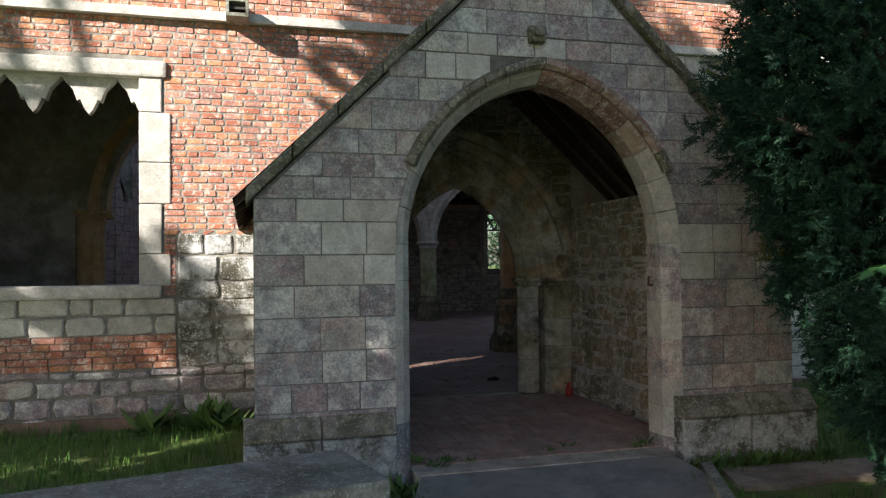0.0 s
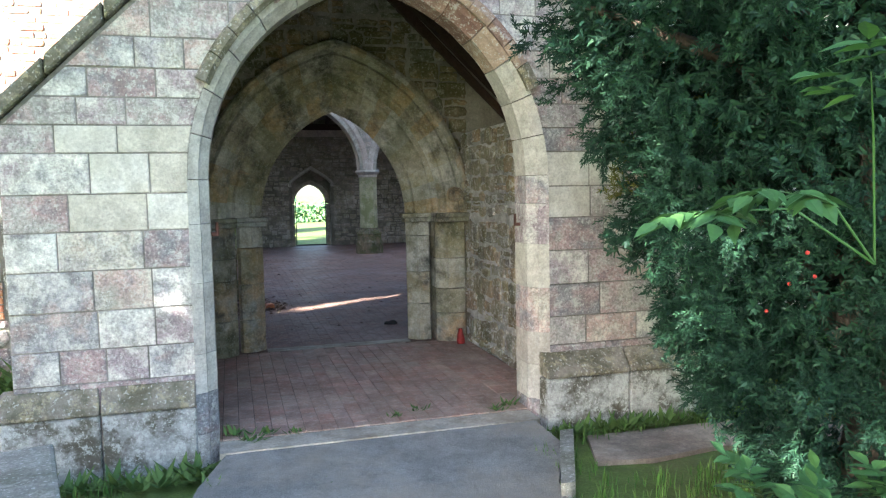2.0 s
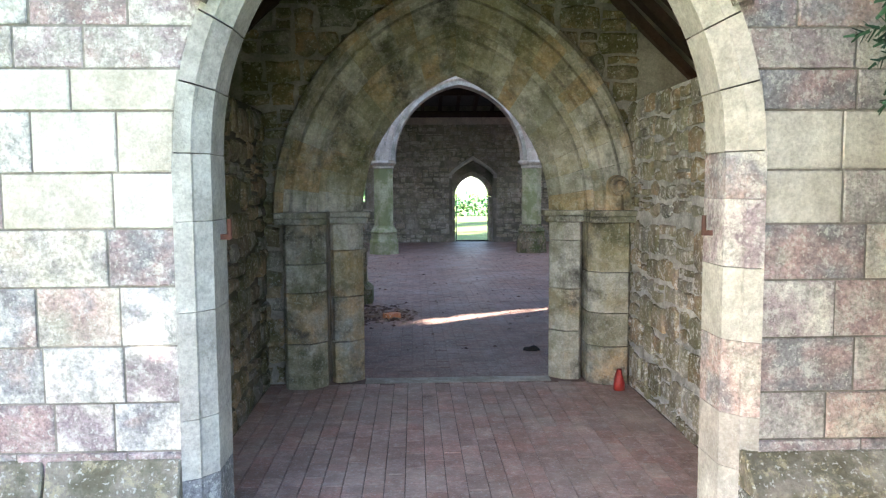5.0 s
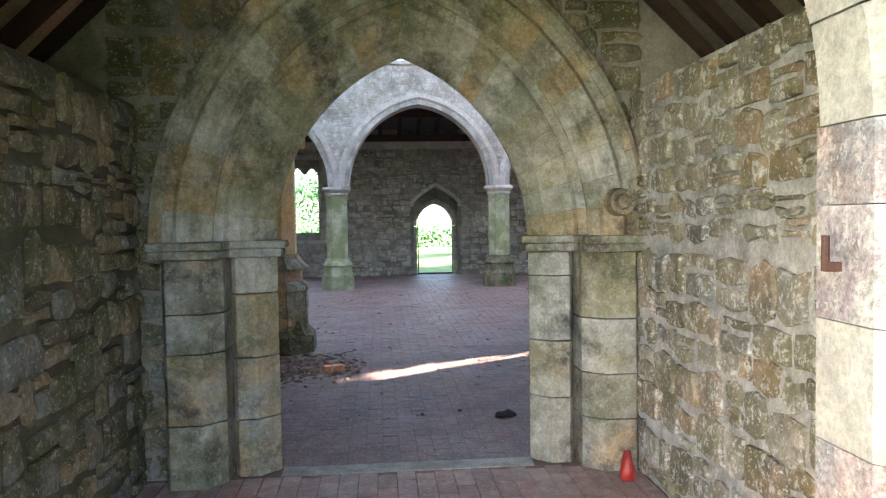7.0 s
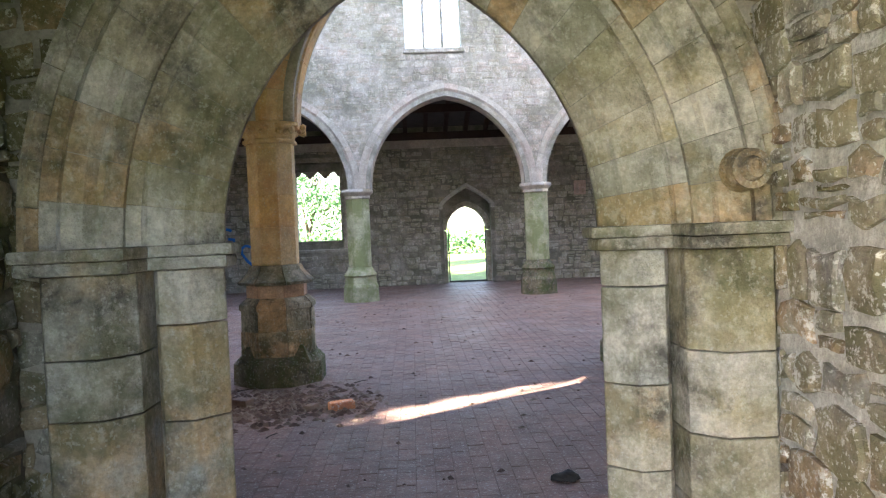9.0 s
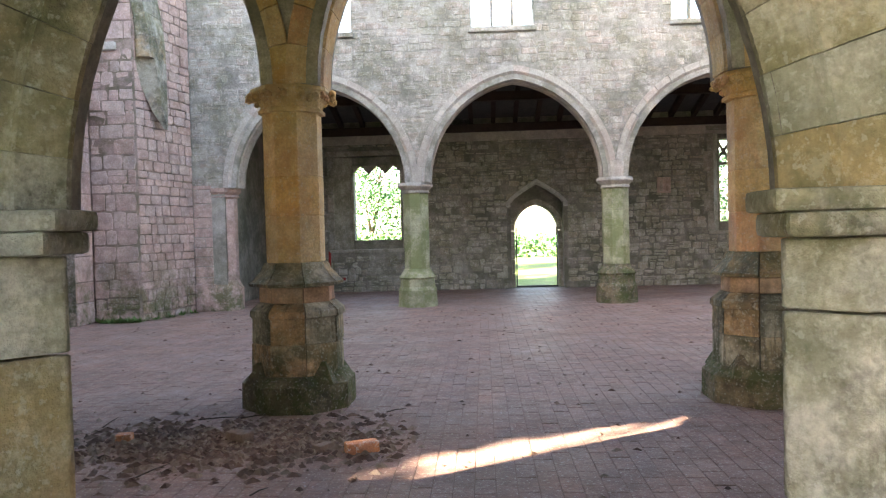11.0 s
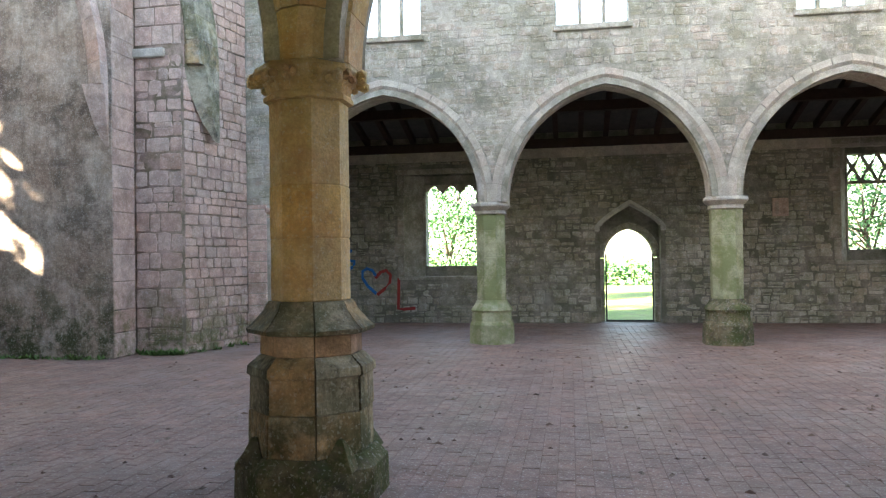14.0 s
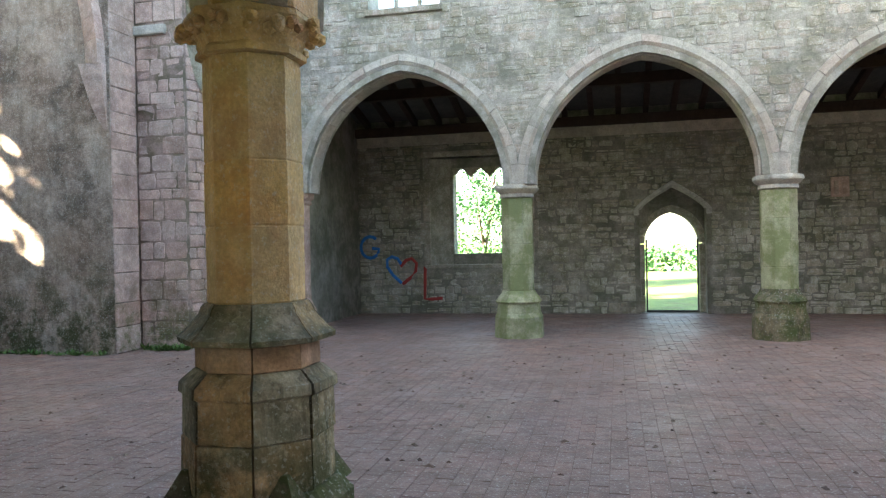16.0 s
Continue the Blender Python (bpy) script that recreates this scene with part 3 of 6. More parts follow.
# ---- porch front ----
PF = 5.85
GAB = (2.77, 4.36)
front_arch = Arch(2.73, 1.11, 1.74, 3.07)
porch_front = slab("porch_gable_wall", [(0.44, GZ - 0.2), (5.08, GZ - 0.2), (5.08, 2.08), GAB, (0.44, 2.08)],
                   [front_arch.outline(GZ - 0.19, 0.12)], FACE_S, -(PF + 0.008), 0.43, M_PORCH_MORTAR, "gabled porch front of weathered grey and pink ashlar")


def front_spans(z):
    if z < 2.08:
        a, b_ = 0.44, 5.08
    else:
        f = (z - 2.08) / (GAB[1] - 2.08)
        a, b_ = 0.44 + (GAB[0] - 0.44) * f + 0.03, 5.08 + (GAB[0] - 5.08) * f - 0.03
    h = front_arch.half(z, 0.12)
    return minus([(a, b_)], front_arch.xc - h, front_arch.xc + h) if h > 0.01 else [(a, b_)]


# arch mouldings: chamfered inner order and a rounded hood above it
voussoirs(front_arch, [(0.0, -PF - 0.33), (0.0, -PF - 0.12), (0.05, -PF - 0.05), (0.06, -PF - 0.03), (0.12, -PF + 0.006), (0.13, -PF - 0.33)], 7, FACE_S, M_CREAM, porch_front, seed=3, other=M_RED_ARCH)
voussoirs(front_arch, [(0.1, -PF - 0.02), (0.09, -PF + 0.04), (0.12, -PF + 0.075), (0.17, -PF + 0.07), (0.19, -PF + 0.012), (0.19, -PF - 0.02)], 8, FACE_S, M_COPING, porch_front, name="hood_stone", f0=0.3, seed=4, other=M_RED_ARCH)
slab("arch_core", front_arch.outline(1.6, 0.125) + front_arch.outline(1.6, 0.012)[::-1], [], FACE_S, -PF - 0.15, 0.15, M_MORTAR, "", porch_front)
rnd = random.Random(8)
for side in (-1, 1):
    z = GZ - 0.1
    while z < front_arch.zs - 0.01:
        h = min(rnd.uniform(0.24, 0.46), front_arch.zs - z)
        xi, xo = front_arch.xc + side * 1.11, front_arch.xc + side * 1.24
        b = bmesh.new()
        prof = [(xi, PF + 0.34), (xi, PF + 0.11), (xi + side * 0.055, PF + 0.045), (xi + side * 0.06, PF + 0.03), (xo, PF - 0.004), (xo, PF + 0.34)]
        ring0 = [b.verts.new((x, y, z + 0.0015)) for x, y in prof]
        ring1 = [b.verts.new((x, y, z + h - 0.0015)) for x, y in prof]
        for i in range(6):
            b.faces.new((ring0[i], ring0[(i + 1) % 6], ring1[(i + 1) % 6], ring1[i]))
        b.faces.new(ring0)
        b.faces.new(ring1)
        part("jamb_stone", b, M_CREAM if rnd.random() < 0.6 else M_PORCH, porch_front)
        z += h
# coping slabs up both slopes
for side, (x0, z0) in ((-1, (0.38, 2.03)), (1, (5.14, 2.03))):
    n = 7
    for i in range(n):
        f0, f1 = i / n + 0.002, (i + 1) / n - 0.002
        p0 = Vector((x0 + (GAB[0] - x0) * f0, 0, z0 + (GAB[1] + 0.02 - z0) * f0))
        p1 = Vector((x0 + (GAB[0] - x0) * f1, 0, z0 + (GAB[1] + 0.02 - z0) * f1))
        b = bmesh.new()
        up = Vector((0, 0, 0.115))
        vs = [b.verts.new(p + Vector((0, y, 0)) + k * up) for y in (PF - 0.06, PF + 0.47) for p, k in ((p0, 0), (p1, 0), (p1, 1), (p0, 1))]
        for q in ((0, 1, 2, 3), (7, 6, 5, 4), (0, 4, 5, 1), (1, 5, 6, 2), (2, 6, 7, 3), (3, 7, 4, 0)):
            b.faces.new([vs[k] for k in q])
        bmesh.ops.bevel(b, geom=list(b.edges), offset=0.012, segments=1, affect="EDGES")
        part("coping_stone", b, M_COPING, porch_front)
# offset plinth right and left of the opening
for a, b_, zt, nm, jut in ((3.9, 5.24, 0.44, 2, 0.12), (0.36, 1.5, 0.46, 2, 0.04)):
    for i in range(nm):
        u0, u1 = a + (b_ - a) * i / nm, a + (b_ - a) * (i + 1) / nm - 0.012
        zs = zt - 0.17
        for prof, bev, mt, lab in (([(PF - jut, GZ - 0.15), (PF - jut, zs - 0.006), (PF + 0.1, zs - 0.006), (PF + 0.1, GZ - 0.15)], 0.01, M_PLINTH, "pale lichened plinth stone"),
                                   ([(PF - jut - 0.01, zs), (PF - jut - 0.015, zs + 0.03), (PF - 0.01, zt), (PF + 0.1, zt), (PF + 0.1, zs)], 0.008, M_COPING, "mossy sloping plinth stone")):
            b = bmesh.new()
            r0, r1 = [b.verts.new((u0, y, z)) for y, z in prof], [b.verts.new((u1, y, z)) for y, z in prof]
            n = len(prof)
            for k in range(n):
                b.faces.new((r0[k], r0[(k + 1) % n], r1[(k + 1) % n], r1[k]))
            b.faces.new(r0), b.faces.new(r1)
            bmesh.ops.bevel(b, geom=list(b.edges), offset=bev, segments=1, affect="EDGES")
            part("plinth_stone", b, mt, porch_front, lab)
# carved boss above the arch
b = boxed(2.6, 2.74, PF - 0.09, PF + 0.05, 3.36, 3.5, 0.03)
box(b, 2.63, 2.71, PF - 0.13, PF, 3.4, 3.46, 0.02)
part("carved_boss", b, M_COPING, porch_front)
b = bmesh.new()
for i in range(6):
    bmesh.ops.create_cone(b, cap_ends=True, segments=5, radius1=0.05, radius2=0.0, depth=0.1, matrix=pose(2.64 + 0.07 * math.cos(i * 1.05), PF - 0.02, 3.82 + 0.07 * math.sin(i * 1.05), 0, 90 - i * 60, 0))
part("carved_star", b, M_CREAM, porch_front)

# porch side walls, leaning a little on the west
IN_L, IN_R, PB = 1.3, 4.2, 8.75
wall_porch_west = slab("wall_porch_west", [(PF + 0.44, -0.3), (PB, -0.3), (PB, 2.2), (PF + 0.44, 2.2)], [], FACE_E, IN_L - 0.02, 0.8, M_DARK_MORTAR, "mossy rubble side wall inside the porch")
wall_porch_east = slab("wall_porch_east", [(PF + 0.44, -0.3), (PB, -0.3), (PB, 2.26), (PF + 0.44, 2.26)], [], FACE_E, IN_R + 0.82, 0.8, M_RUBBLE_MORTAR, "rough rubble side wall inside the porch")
string_e = slab("porch_string_course", [(PF + 0.5, 1.33), (PB, 1.33), (PB, 1.4), (PF + 0.5, 1.4)], [], FACE_W, -IN_R + 0.03, 0.06, M_JAMB, "narrow stone string course along the porch wall")

# porch roof: plaster panels between dark rafters
porch_roof = thing("porch_roof", "steep timber porch roof with plaster between rafters", "roof", kind="structure")
for side, xe in ((-1, 0.3), (1, 5.2)):
    b = bmesh.new()
    z0 = 2.2
    for y0, y1, lift, th in ((PF + 0.4, PB, 0.1, 0.06),):
        vs = [b.verts.new(p) for p in ((xe, y0, z0 + lift - 0.25), (GAB[0], y0, 4.35 + lift), (GAB[0], y1, 4.35 + lift), (xe, y1, z0 + lift - 0.25))]
        b.faces.new(vs)
    bmesh.ops.solidify(b, geom=list(b.faces), thickness=0.08)
    part("plaster_panel", b, M_ROOFP, porch_roof)
    for i in range(8):
        y = PF + 0.55 + i * 0.38
        b = bmesh.new()
        vs = []
        for dy in (0, 0.11):
            for dx, dz in ((xe, z0 - 0.2), (GAB[0], 4.3), (GAB[0], 4.46), (xe, z0 - 0.04)):
                vs.append(b.verts.new((dx, y + dy, dz - 0.02)))
        for q in ((0, 1, 2, 3), (7, 6, 5, 4), (0, 4, 5, 1), (1, 5, 6, 2), (2, 6, 7, 3), (3, 7, 4, 0)):
            b.faces.new([vs[k] for k in q])
        part("rafter", b, M_TIMBER, porch_roof)
    b = bmesh.new()
    vs = [b.verts.new(p) for p in ((xe - (0.02 if xe < 2 else -0.02), PF + 0.5, 2.12), (GAB[0], PF + 0.5, 4.53), (GAB[0], PB, 4.53), (xe - (0.02 if xe < 2 else -0.02), PB, 2.12))]
    b.faces.new(vs)
    bmesh.ops.solidify(b, geom=list(b.faces), thickness=0.05)
    part("roof_covering", b, M_TILE, porch_roof)

# ---- south church wall with the inner doorway ----
SW, SI = 8.75, 9.5
door_arch = Arch(2.83, 0.77, 1.39, 2.5)
WIN_S = [(-2.86, -0.7, 1.39, 3.64), (6.38, 8.54, 1.39, 3.9)]
wall_south = slab("wall_south", [(-9, -0.4), (13, -0.4), (13, 5.0), (-9, 5.0)],
                  [door_arch.outline(-0.39, 0.36)] + [[(a, z0), (b_, z0), (b_, z1), (a, z1)] for a, b_, z0, z1 in WIN_S], FACE_S, -SW, 0.35, M_MORTAR, "south church wall of red brick over stone")
wall_south_inner = slab("wall_south_inner", [(-9, -0.4), (13, -0.4), (13, 5.0), (-9, 5.0)],
                        [door_arch.outline(-0.39, 0.5)] + [[(a - 0.45, z0 - 0.3), (b_ + 0.45, z0 - 0.3), (b_ + 0.45, z1 + 0.2), (a - 0.45, z1 + 0.2)] for a, b_, z0, z1 in WIN_S], FACE_S, -SW - 0.352, SI - SW - 0.352, M_DAMP_MORTAR, "inner skin of the south wall")
doorway = thing("inner_doorway", "moulded pointed stone doorway with worn mossy jambs", "doorway", kind="structure")
P = -SW
voussoirs(door_arch, [(0.0, P - 0.13), (0.0, P - 0.11), (0.07, P - 0.035), (0.1, P - 0.045), (0.13, P - 0.01), (0.2, P + 0.012), (0.27, P + 0.0), (0.3, P - 0.02), (0.36, P + 0.01), (0.37, P - 0.2)], 11, FACE_S, M_JAMB, doorway, seed=11, gap=0.002)
voussoirs(door_arch, [(0.35, P - 0.1), (0.35, P + 0.03), (0.4, P + 0.1), (0.43, P + 0.09), (0.46, P + 0.13), (0.53, P + 0.15), (0.56, P + 0.12), (0.6, P + 0.17), (0.61, P - 0.1)], 12, FACE_S, M_JAMB, doorway, seed=12, gap=0.002)
voussoirs(door_arch, [(0.6, P - 0.05), (0.6, P + 0.18), (0.63, P + 0.22), (0.66, P + 0.21), (0.68, P + 0.17), (0.7, P - 0.05)], 14, FACE_S, M_JAMB, doorway, name="hood_stone", seed=13, gap=0.002)
slab("arch_core", door_arch.outline(1.39, 0.365) + door_arch.outline(1.39, 0.012)[::-1], [], FACE_S, P - 0.1, 0.09, M_MORTAR, "", doorway)
rnd = random.Random(5)
for side in (-1, 1):
    for w0, w1, y0, y1 in ((0.77, 1.05, SW - 0.02, SW + 0.11), (1.05, 1.4, SW - 0.21, SW + 0.3)):
        z = 0.0
        while z < 1.3:
            h = min(rnd.uniform(0.22, 0.42), 1.31 - z)
            if 1.31 - z - h < 0.12:
                h = 1.31 - z
            x0, x1 = sorted((door_arch.xc + side * w0, door_arch.xc + side * (w1 - 0.012)))
            ch = 0.11
            b = bmesh.new()
            xi, xo = door_arch.xc + side * w0, door_arch.xc + side * (w1 - 0.02)
            prof = [(xi, y1), (xi, y0 + ch), (xi + side * ch, y0), (xo - side * 0.03, y0), (xo, y0 + 0.05), (xo, y1)]
            lo, up = [b.verts.new((px, py, z + 0.003)) for px, py in prof], [b.verts.new((px, py, z + h - 0.003)) for px, py in prof]
            for k in range(6):
                b.faces.new((lo[k], lo[(k + 1) % 6], up[(k + 1) % 6], up[k]))
            b.faces.new(lo), b.faces.new(up)
            bmesh.ops.bevel(b, geom=list(b.edges), offset=0.004, segments=1, affect="EDGES")
            part("jamb_block", b, M_JAMB, doorway)
            z += h
    b = bmesh.new()
    x0, x1 = sorted((door_arch.xc + side * 0.72, door_arch.xc + side * 1.42))
    box(b, x0, x1, SW - 0.06, SW + 0.12, 1.31, 1.36, 0.015)
    xa, xb = sorted((door_arch.xc + side * 1.02, door_arch.xc + side * 1.43))
    box(b, xa, xb, SW - 0.26, SW - 0.02, 1.31, 1.36, 0.015)
    box(b, xa, xb, SW - 0.29, SW + 0.02, 1.36, 1.405, 0.012)
    box(b, x0 - 0.02 * (side > 0), x1 + 0.02 * (side < 0), SW - 0.05, SW + 0.12, 1.36, 1.405, 0.012)
    part("impost", b, M_JAMB, doorway)
# round carved label stop
b = bmesh.new()
bmesh.ops.create_cone(b, cap_ends=True, segments=18, radius1=0.085, radius2=0.075, depth=0.1, matrix=pose(4.09, SW - 0.2, 1.6, 90))
bmesh.ops.create_cone(b, cap_ends=True, segments=14, radius1=0.055, radius2=0.035, depth=0.05, matrix=pose(4.09, SW - 0.26, 1.6, 90))
bmesh.ops.create_uvsphere(b, u_segments=8, v_segments=6, radius=0.022, matrix=pose(4.09, SW - 0.28, 1.61))
part("label_stop", b, M_JAMB, doorway, "round weathered carved stone label stop")
threshold = slab("door_threshold", [(2.07, 8.72), (3.6, 8.72), (3.6, 8.87), (2.07, 8.87)], [], Matrix.Identity(4), 0.004, 0.06, M_CONC, "worn pale stone threshold in the doorway")

# outside of the south wall: string course and window dressings
string_s = slab("string_course", [(-9, 4.28), (13, 4.28), (13, 4.38), (-9, 4.38)], [], FACE_S, -SW + 0.09, 0.12, M_CREAM, "weathered stone string course along the brick wall")


def cusped_head(a, b_, z, y0, y1, lights, parent, drop=0.42, mat=M_CREAM):
    """Broken tracery heads hanging from the window head: one cusped arch a light."""
    w = (b_ - a) / lights
    for i in range(lights):
        x0 = a + i * w
        pts = [(x0, z), (x0, z - drop), (x0 + w * 0.08, z - drop * 0.86), (x0 + w * 0.16, z - drop * 0.62), (x0 + w * 0.22, z - drop * 0.66), (x0 + w * 0.3, z - drop * 0.36), (x0 + w * 0.42, z - drop * 0.2),
               (x0 + w * 0.5, z - drop * 0.06)]
        pts = pts + [(2 * x0 + w - x, v) for x, v in reversed(pts[:-1])]
        slab("tracery_head", pts, [], FACE_S, -y0, y1 - y0, mat, "", parent)


def window_frame(name, a, b_, z0, z1, y0, y1, label, lights=4, jamb=0.2, mat=M_CREAM, drop=0.42):
    w = thing(name, label, "window", kind="structure")
    rnd = random.Random(int(abs(a) * 50))
    for s, x in ((-1, a), (1, b_)):
        z = z0 - 0.02
        while z < z1 - 0.01:
            h = min(rnd.uniform(0.28, 0.55), z1 - z)
            wd = jamb + rnd.choice((0, 0.09))
            x0, x1 = sorted((x - s * 0.03, x + s * wd))
            part("jamb_stone", boxed(x0, x1, y0, y0 + 0.3, z + 0.004, z + h - 0.004, 0.012), mat, w)
            z += h
    part("lintel", boxed(a - 0.25, b_ + 0.25, y0 - 0.03, y0 + 0.3, z1 - 0.01, z1 + 0.17, 0.03), mat, w)
    part("sill", boxed(a - 0.2, b_ + 0.2, y0 - 0.05, y0 + 0.35, z0 - 0.14, z0 + 0.005, 0.03), mat, w)
    cusped_head(a, b_, z1 + 0.005, y0 + 0.1, y0 + 0.22, lights, w, drop, mat)
    return w


for i, (a, b_, z0, z1) in enumerate(WIN_S):
    window_frame("window_%d" % (i + 1), a, b_, z0, z1, SW - 0.02, SI, "square-headed stone window with broken cusped tracery")

# ---- south arcade ----
SA = 13.1
S_PILLARS = [(-2.05, SA), (1.48, SA), (5.11, SA), (8.65, SA)]
S_ARCH = [Arch(x, 1.54, 2.49, 4.4) for x in (-0.23, 3.29, 6.81, 10.33)]
CL = [(-3.94, -2.83), (-0.42, 0.69), (2.84, 3.95), (6.35, 7.46), (9.85, 10.96)]
wall_arcade_south = slab("wall_arcade_south", [(-9, 0)] + [(-2.2, 0), (-2.2, 2.49), (-1.98, 2.49)] + sum([[p for p in reversed(Arch(c.xc, 1.54, 2.49, 4.4).outline(2.49))] for c in S_ARCH], []) + [(12.1, 0), (13, 0), (13, 6.9), (-9, 6.9)],
                         [[(a, 4.95), (b_, 4.95), (b_, 6.3), (a, 6.3)] for a, b_ in CL], FACE_S, -(SA - 0.26), 0.52, M_GREY_MORTAR, "rubble wall above the southern arcade")
# ---- north arcade ----
NA = 20.75
NF = NA - 0.26
N_PILLARS = [(1.75, NA), (5.35, NA), (8.87, NA)]
N_ARCH = [Arch(x, 1.54, 2.24, 4.02) for x in (0.05, 3.57, 7.09, 10.61)]
wall_arcade_north = slab("wall_arcade_north", [(-9, -0.1), (-1.71, -0.1), (-1.71, 2.24)] + sum([[p for p in reversed(c.outline(2.24))] for c in N_ARCH], []) + [(12.4, -0.1), (13, -0.1), (13, 6.9), (-9, 6.9)],
                         [[(a, 4.95), (b_, 4.95), (b_, 6.3), (a, 6.3)] for a, b_ in CL], FACE_S, -NF, 0.52, M_GREY_MORTAR, "pale rubble wall above the northern arcade")


def arcade_arches(wall, arches, yf, yb, mat, seed):
    for i, c in enumerate(arches):
        p = -yf
        # two chamfered orders on the face, one soffit band through the wall
        voussoirs(c, [(-0.02, p - 0.4), (-0.02, p - 0.12), (0.06, p - 0.03), (0.09, p - 0.02), (0.1, p - 0.4)], 9, FACE_S, mat, wall, seed=seed + i)
        voussoirs(c, [(0.08, p - 0.1), (0.09, p + 0.0), (0.14, p + 0.035), (0.24, p + 0.03), (0.25, p - 0.1)], 10, FACE_S, mat, wall, seed=seed + 20 + i)


arcade_arches(wall_arcade_north, N_ARCH, NF, NF + 0.52, M_ARCH, 40)
arcade_arches(wall_arcade_south, S_ARCH[:3], SA - 0.26, SA + 0.26, M_OCHRE, 80)


def pillar(name, x, y, shaft_mat, base_mat, cap_mat, top, cap_h, shaft_r, shaft_z, label, tall, carved):
    t = thing(name, label, "pillar", "arcade pillars", at=(x, y, 0))
    if tall:
        part("plinth", octagon(bmesh.new(), 0, 0, [(-0.02, 0.42), (0.2, 0.415), (0.27, 0.35)]), M_MOSSY, t, "dark green mossy plinth")
        sd = int(abs(x) * 100)
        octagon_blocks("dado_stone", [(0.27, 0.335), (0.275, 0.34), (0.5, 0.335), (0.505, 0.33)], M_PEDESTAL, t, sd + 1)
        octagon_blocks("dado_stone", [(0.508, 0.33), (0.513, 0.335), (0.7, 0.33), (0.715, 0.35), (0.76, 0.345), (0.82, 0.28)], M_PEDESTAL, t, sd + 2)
        octagon_blocks("band_stone", [(0.822, 0.268), (0.828, 0.274), (0.934, 0.272), (0.94, 0.266)], M_BAND, t, sd + 3, label="pinkish stone band")
        octagon_blocks("skirt_stone", [(0.943, 0.3), (0.95, 0.34), (0.975, 0.345), (1.0, 0.315), (1.08, 0.25), (1.11, 0.24), (1.13, 0.225)], M_SKIRT, t, sd + 4, label="stained mossy sloping moulding")
        for c in range(4):
            # worn stops at the corners of the plinth
            b = bmesh.new()
            bmesh.ops.create_cone(b, cap_ends=True, segments=4, radius1=0.13, radius2=0.02, depth=0.16, matrix=pose(0.355 * math.cos(radians(45 + 90 * c)), 0.355 * math.sin(radians(45 + 90 * c)), 0.29, 0, 0, 45))
            part("corner_stop", b, M_MOSSY, t)
    else:
        part("plinth", octagon(bmesh.new(), 0, 0, [(-0.02, 0.35), (0.3, 0.34), (0.36, 0.315)]), base_mat, t)
        part("band", octagon(bmesh.new(), 0, 0, [(0.36, 0.31), (0.5, 0.3)]), base_mat, t)
        part("base_moulding", octagon(bmesh.new(), 0, 0, [(0.5, 0.31), (0.53, 0.325), (0.57, 0.3), (0.64, 0.25), (0.69, 0.23)]), base_mat, t)
    z, rnd = shaft_z, random.Random(int(x * 100) + int(y))
    end = top - cap_h
    while z < end - 0.01:
        h = min(rnd.uniform(0.26, 0.46), end - z)
        if end - z - h < 0.12:
            h = end - z
        r = shaft_r * (1 + rnd.uniform(-0.012, 0.012))
        part("drum", octagon(bmesh.new(), 0, 0, [(z, r - 0.006), (z + 0.008, r), (z + h - 0.008, r), (z + h, r - 0.006)]), shaft_mat, t)
        z += h
    if carved:
        cap = part("capital", octagon(bmesh.new(), 0, 0, [(end, shaft_r), (end + 0.005, shaft_r + 0.03), (end + 0.03, shaft_r + 0.03), (end + 0.05, shaft_r + 0.01), (end + 0.1, shaft_r + 0.025), (end + 0.14, shaft_r + 0.07), (end + 0.17, shaft_r + 0.085), (top, shaft_r + 0.075)]), cap_mat, t, "carved capital with leafy knobs")
        for i in range(16):
            a = radians(i * 22.5)
            b = bmesh.new()
            for k in range(4):
                q = rnd.uniform(0.022, 0.036)
                bmesh.ops.create_icosphere(b, subdivisions=1, radius=q, matrix=Matrix.Translation(((shaft_r + 0.095) * math.cos(a) + rnd.uniform(-0.03, 0.03), (shaft_r + 0.095) * math.sin(a) + rnd.uniform(-0.03, 0.03), end + 0.135 + rnd.uniform(-0.035, 0.03))))
            part("leaf_knob", b, cap_mat, cap)
    else:
        part("capital", octagon(bmesh.new(), 0, 0, [(end, shaft_r), (end + 0.01, shaft_r + 0.025), (end + 0.035, shaft_r + 0.02), (end + 0.06, shaft_r + 0.015), (end + 0.1, shaft_r + 0.06), (end + 0.13, shaft_r + 0.085), (end + 0.155, shaft_r + 0.085), (top, shaft_r + 0.07)]), cap_mat, t)
    return t


for i, (x, y) in enumerate(S_PILLARS):
    pillar("arcade_pillar", x, y, M_OCHRE, M_PEDESTAL, M_OCHRE, 2.49, 0.2, 0.215, 1.13, "ochre octagonal stone pillar on a tall mossy pedestal", True, True)
for i, (x, y) in enumerate(N_PILLARS):
    pillar("arcade_pillar", x, y, M_GREENP, M_GREENP if i == 0 else M_MOSSY, M_ARCH, 2.24, 0.19, 0.225, 0.69, "greenish octagonal stone pillar with a plain moulded capital" if i == 0 else "greenish octagonal stone pillar with a blackened base", False, False)
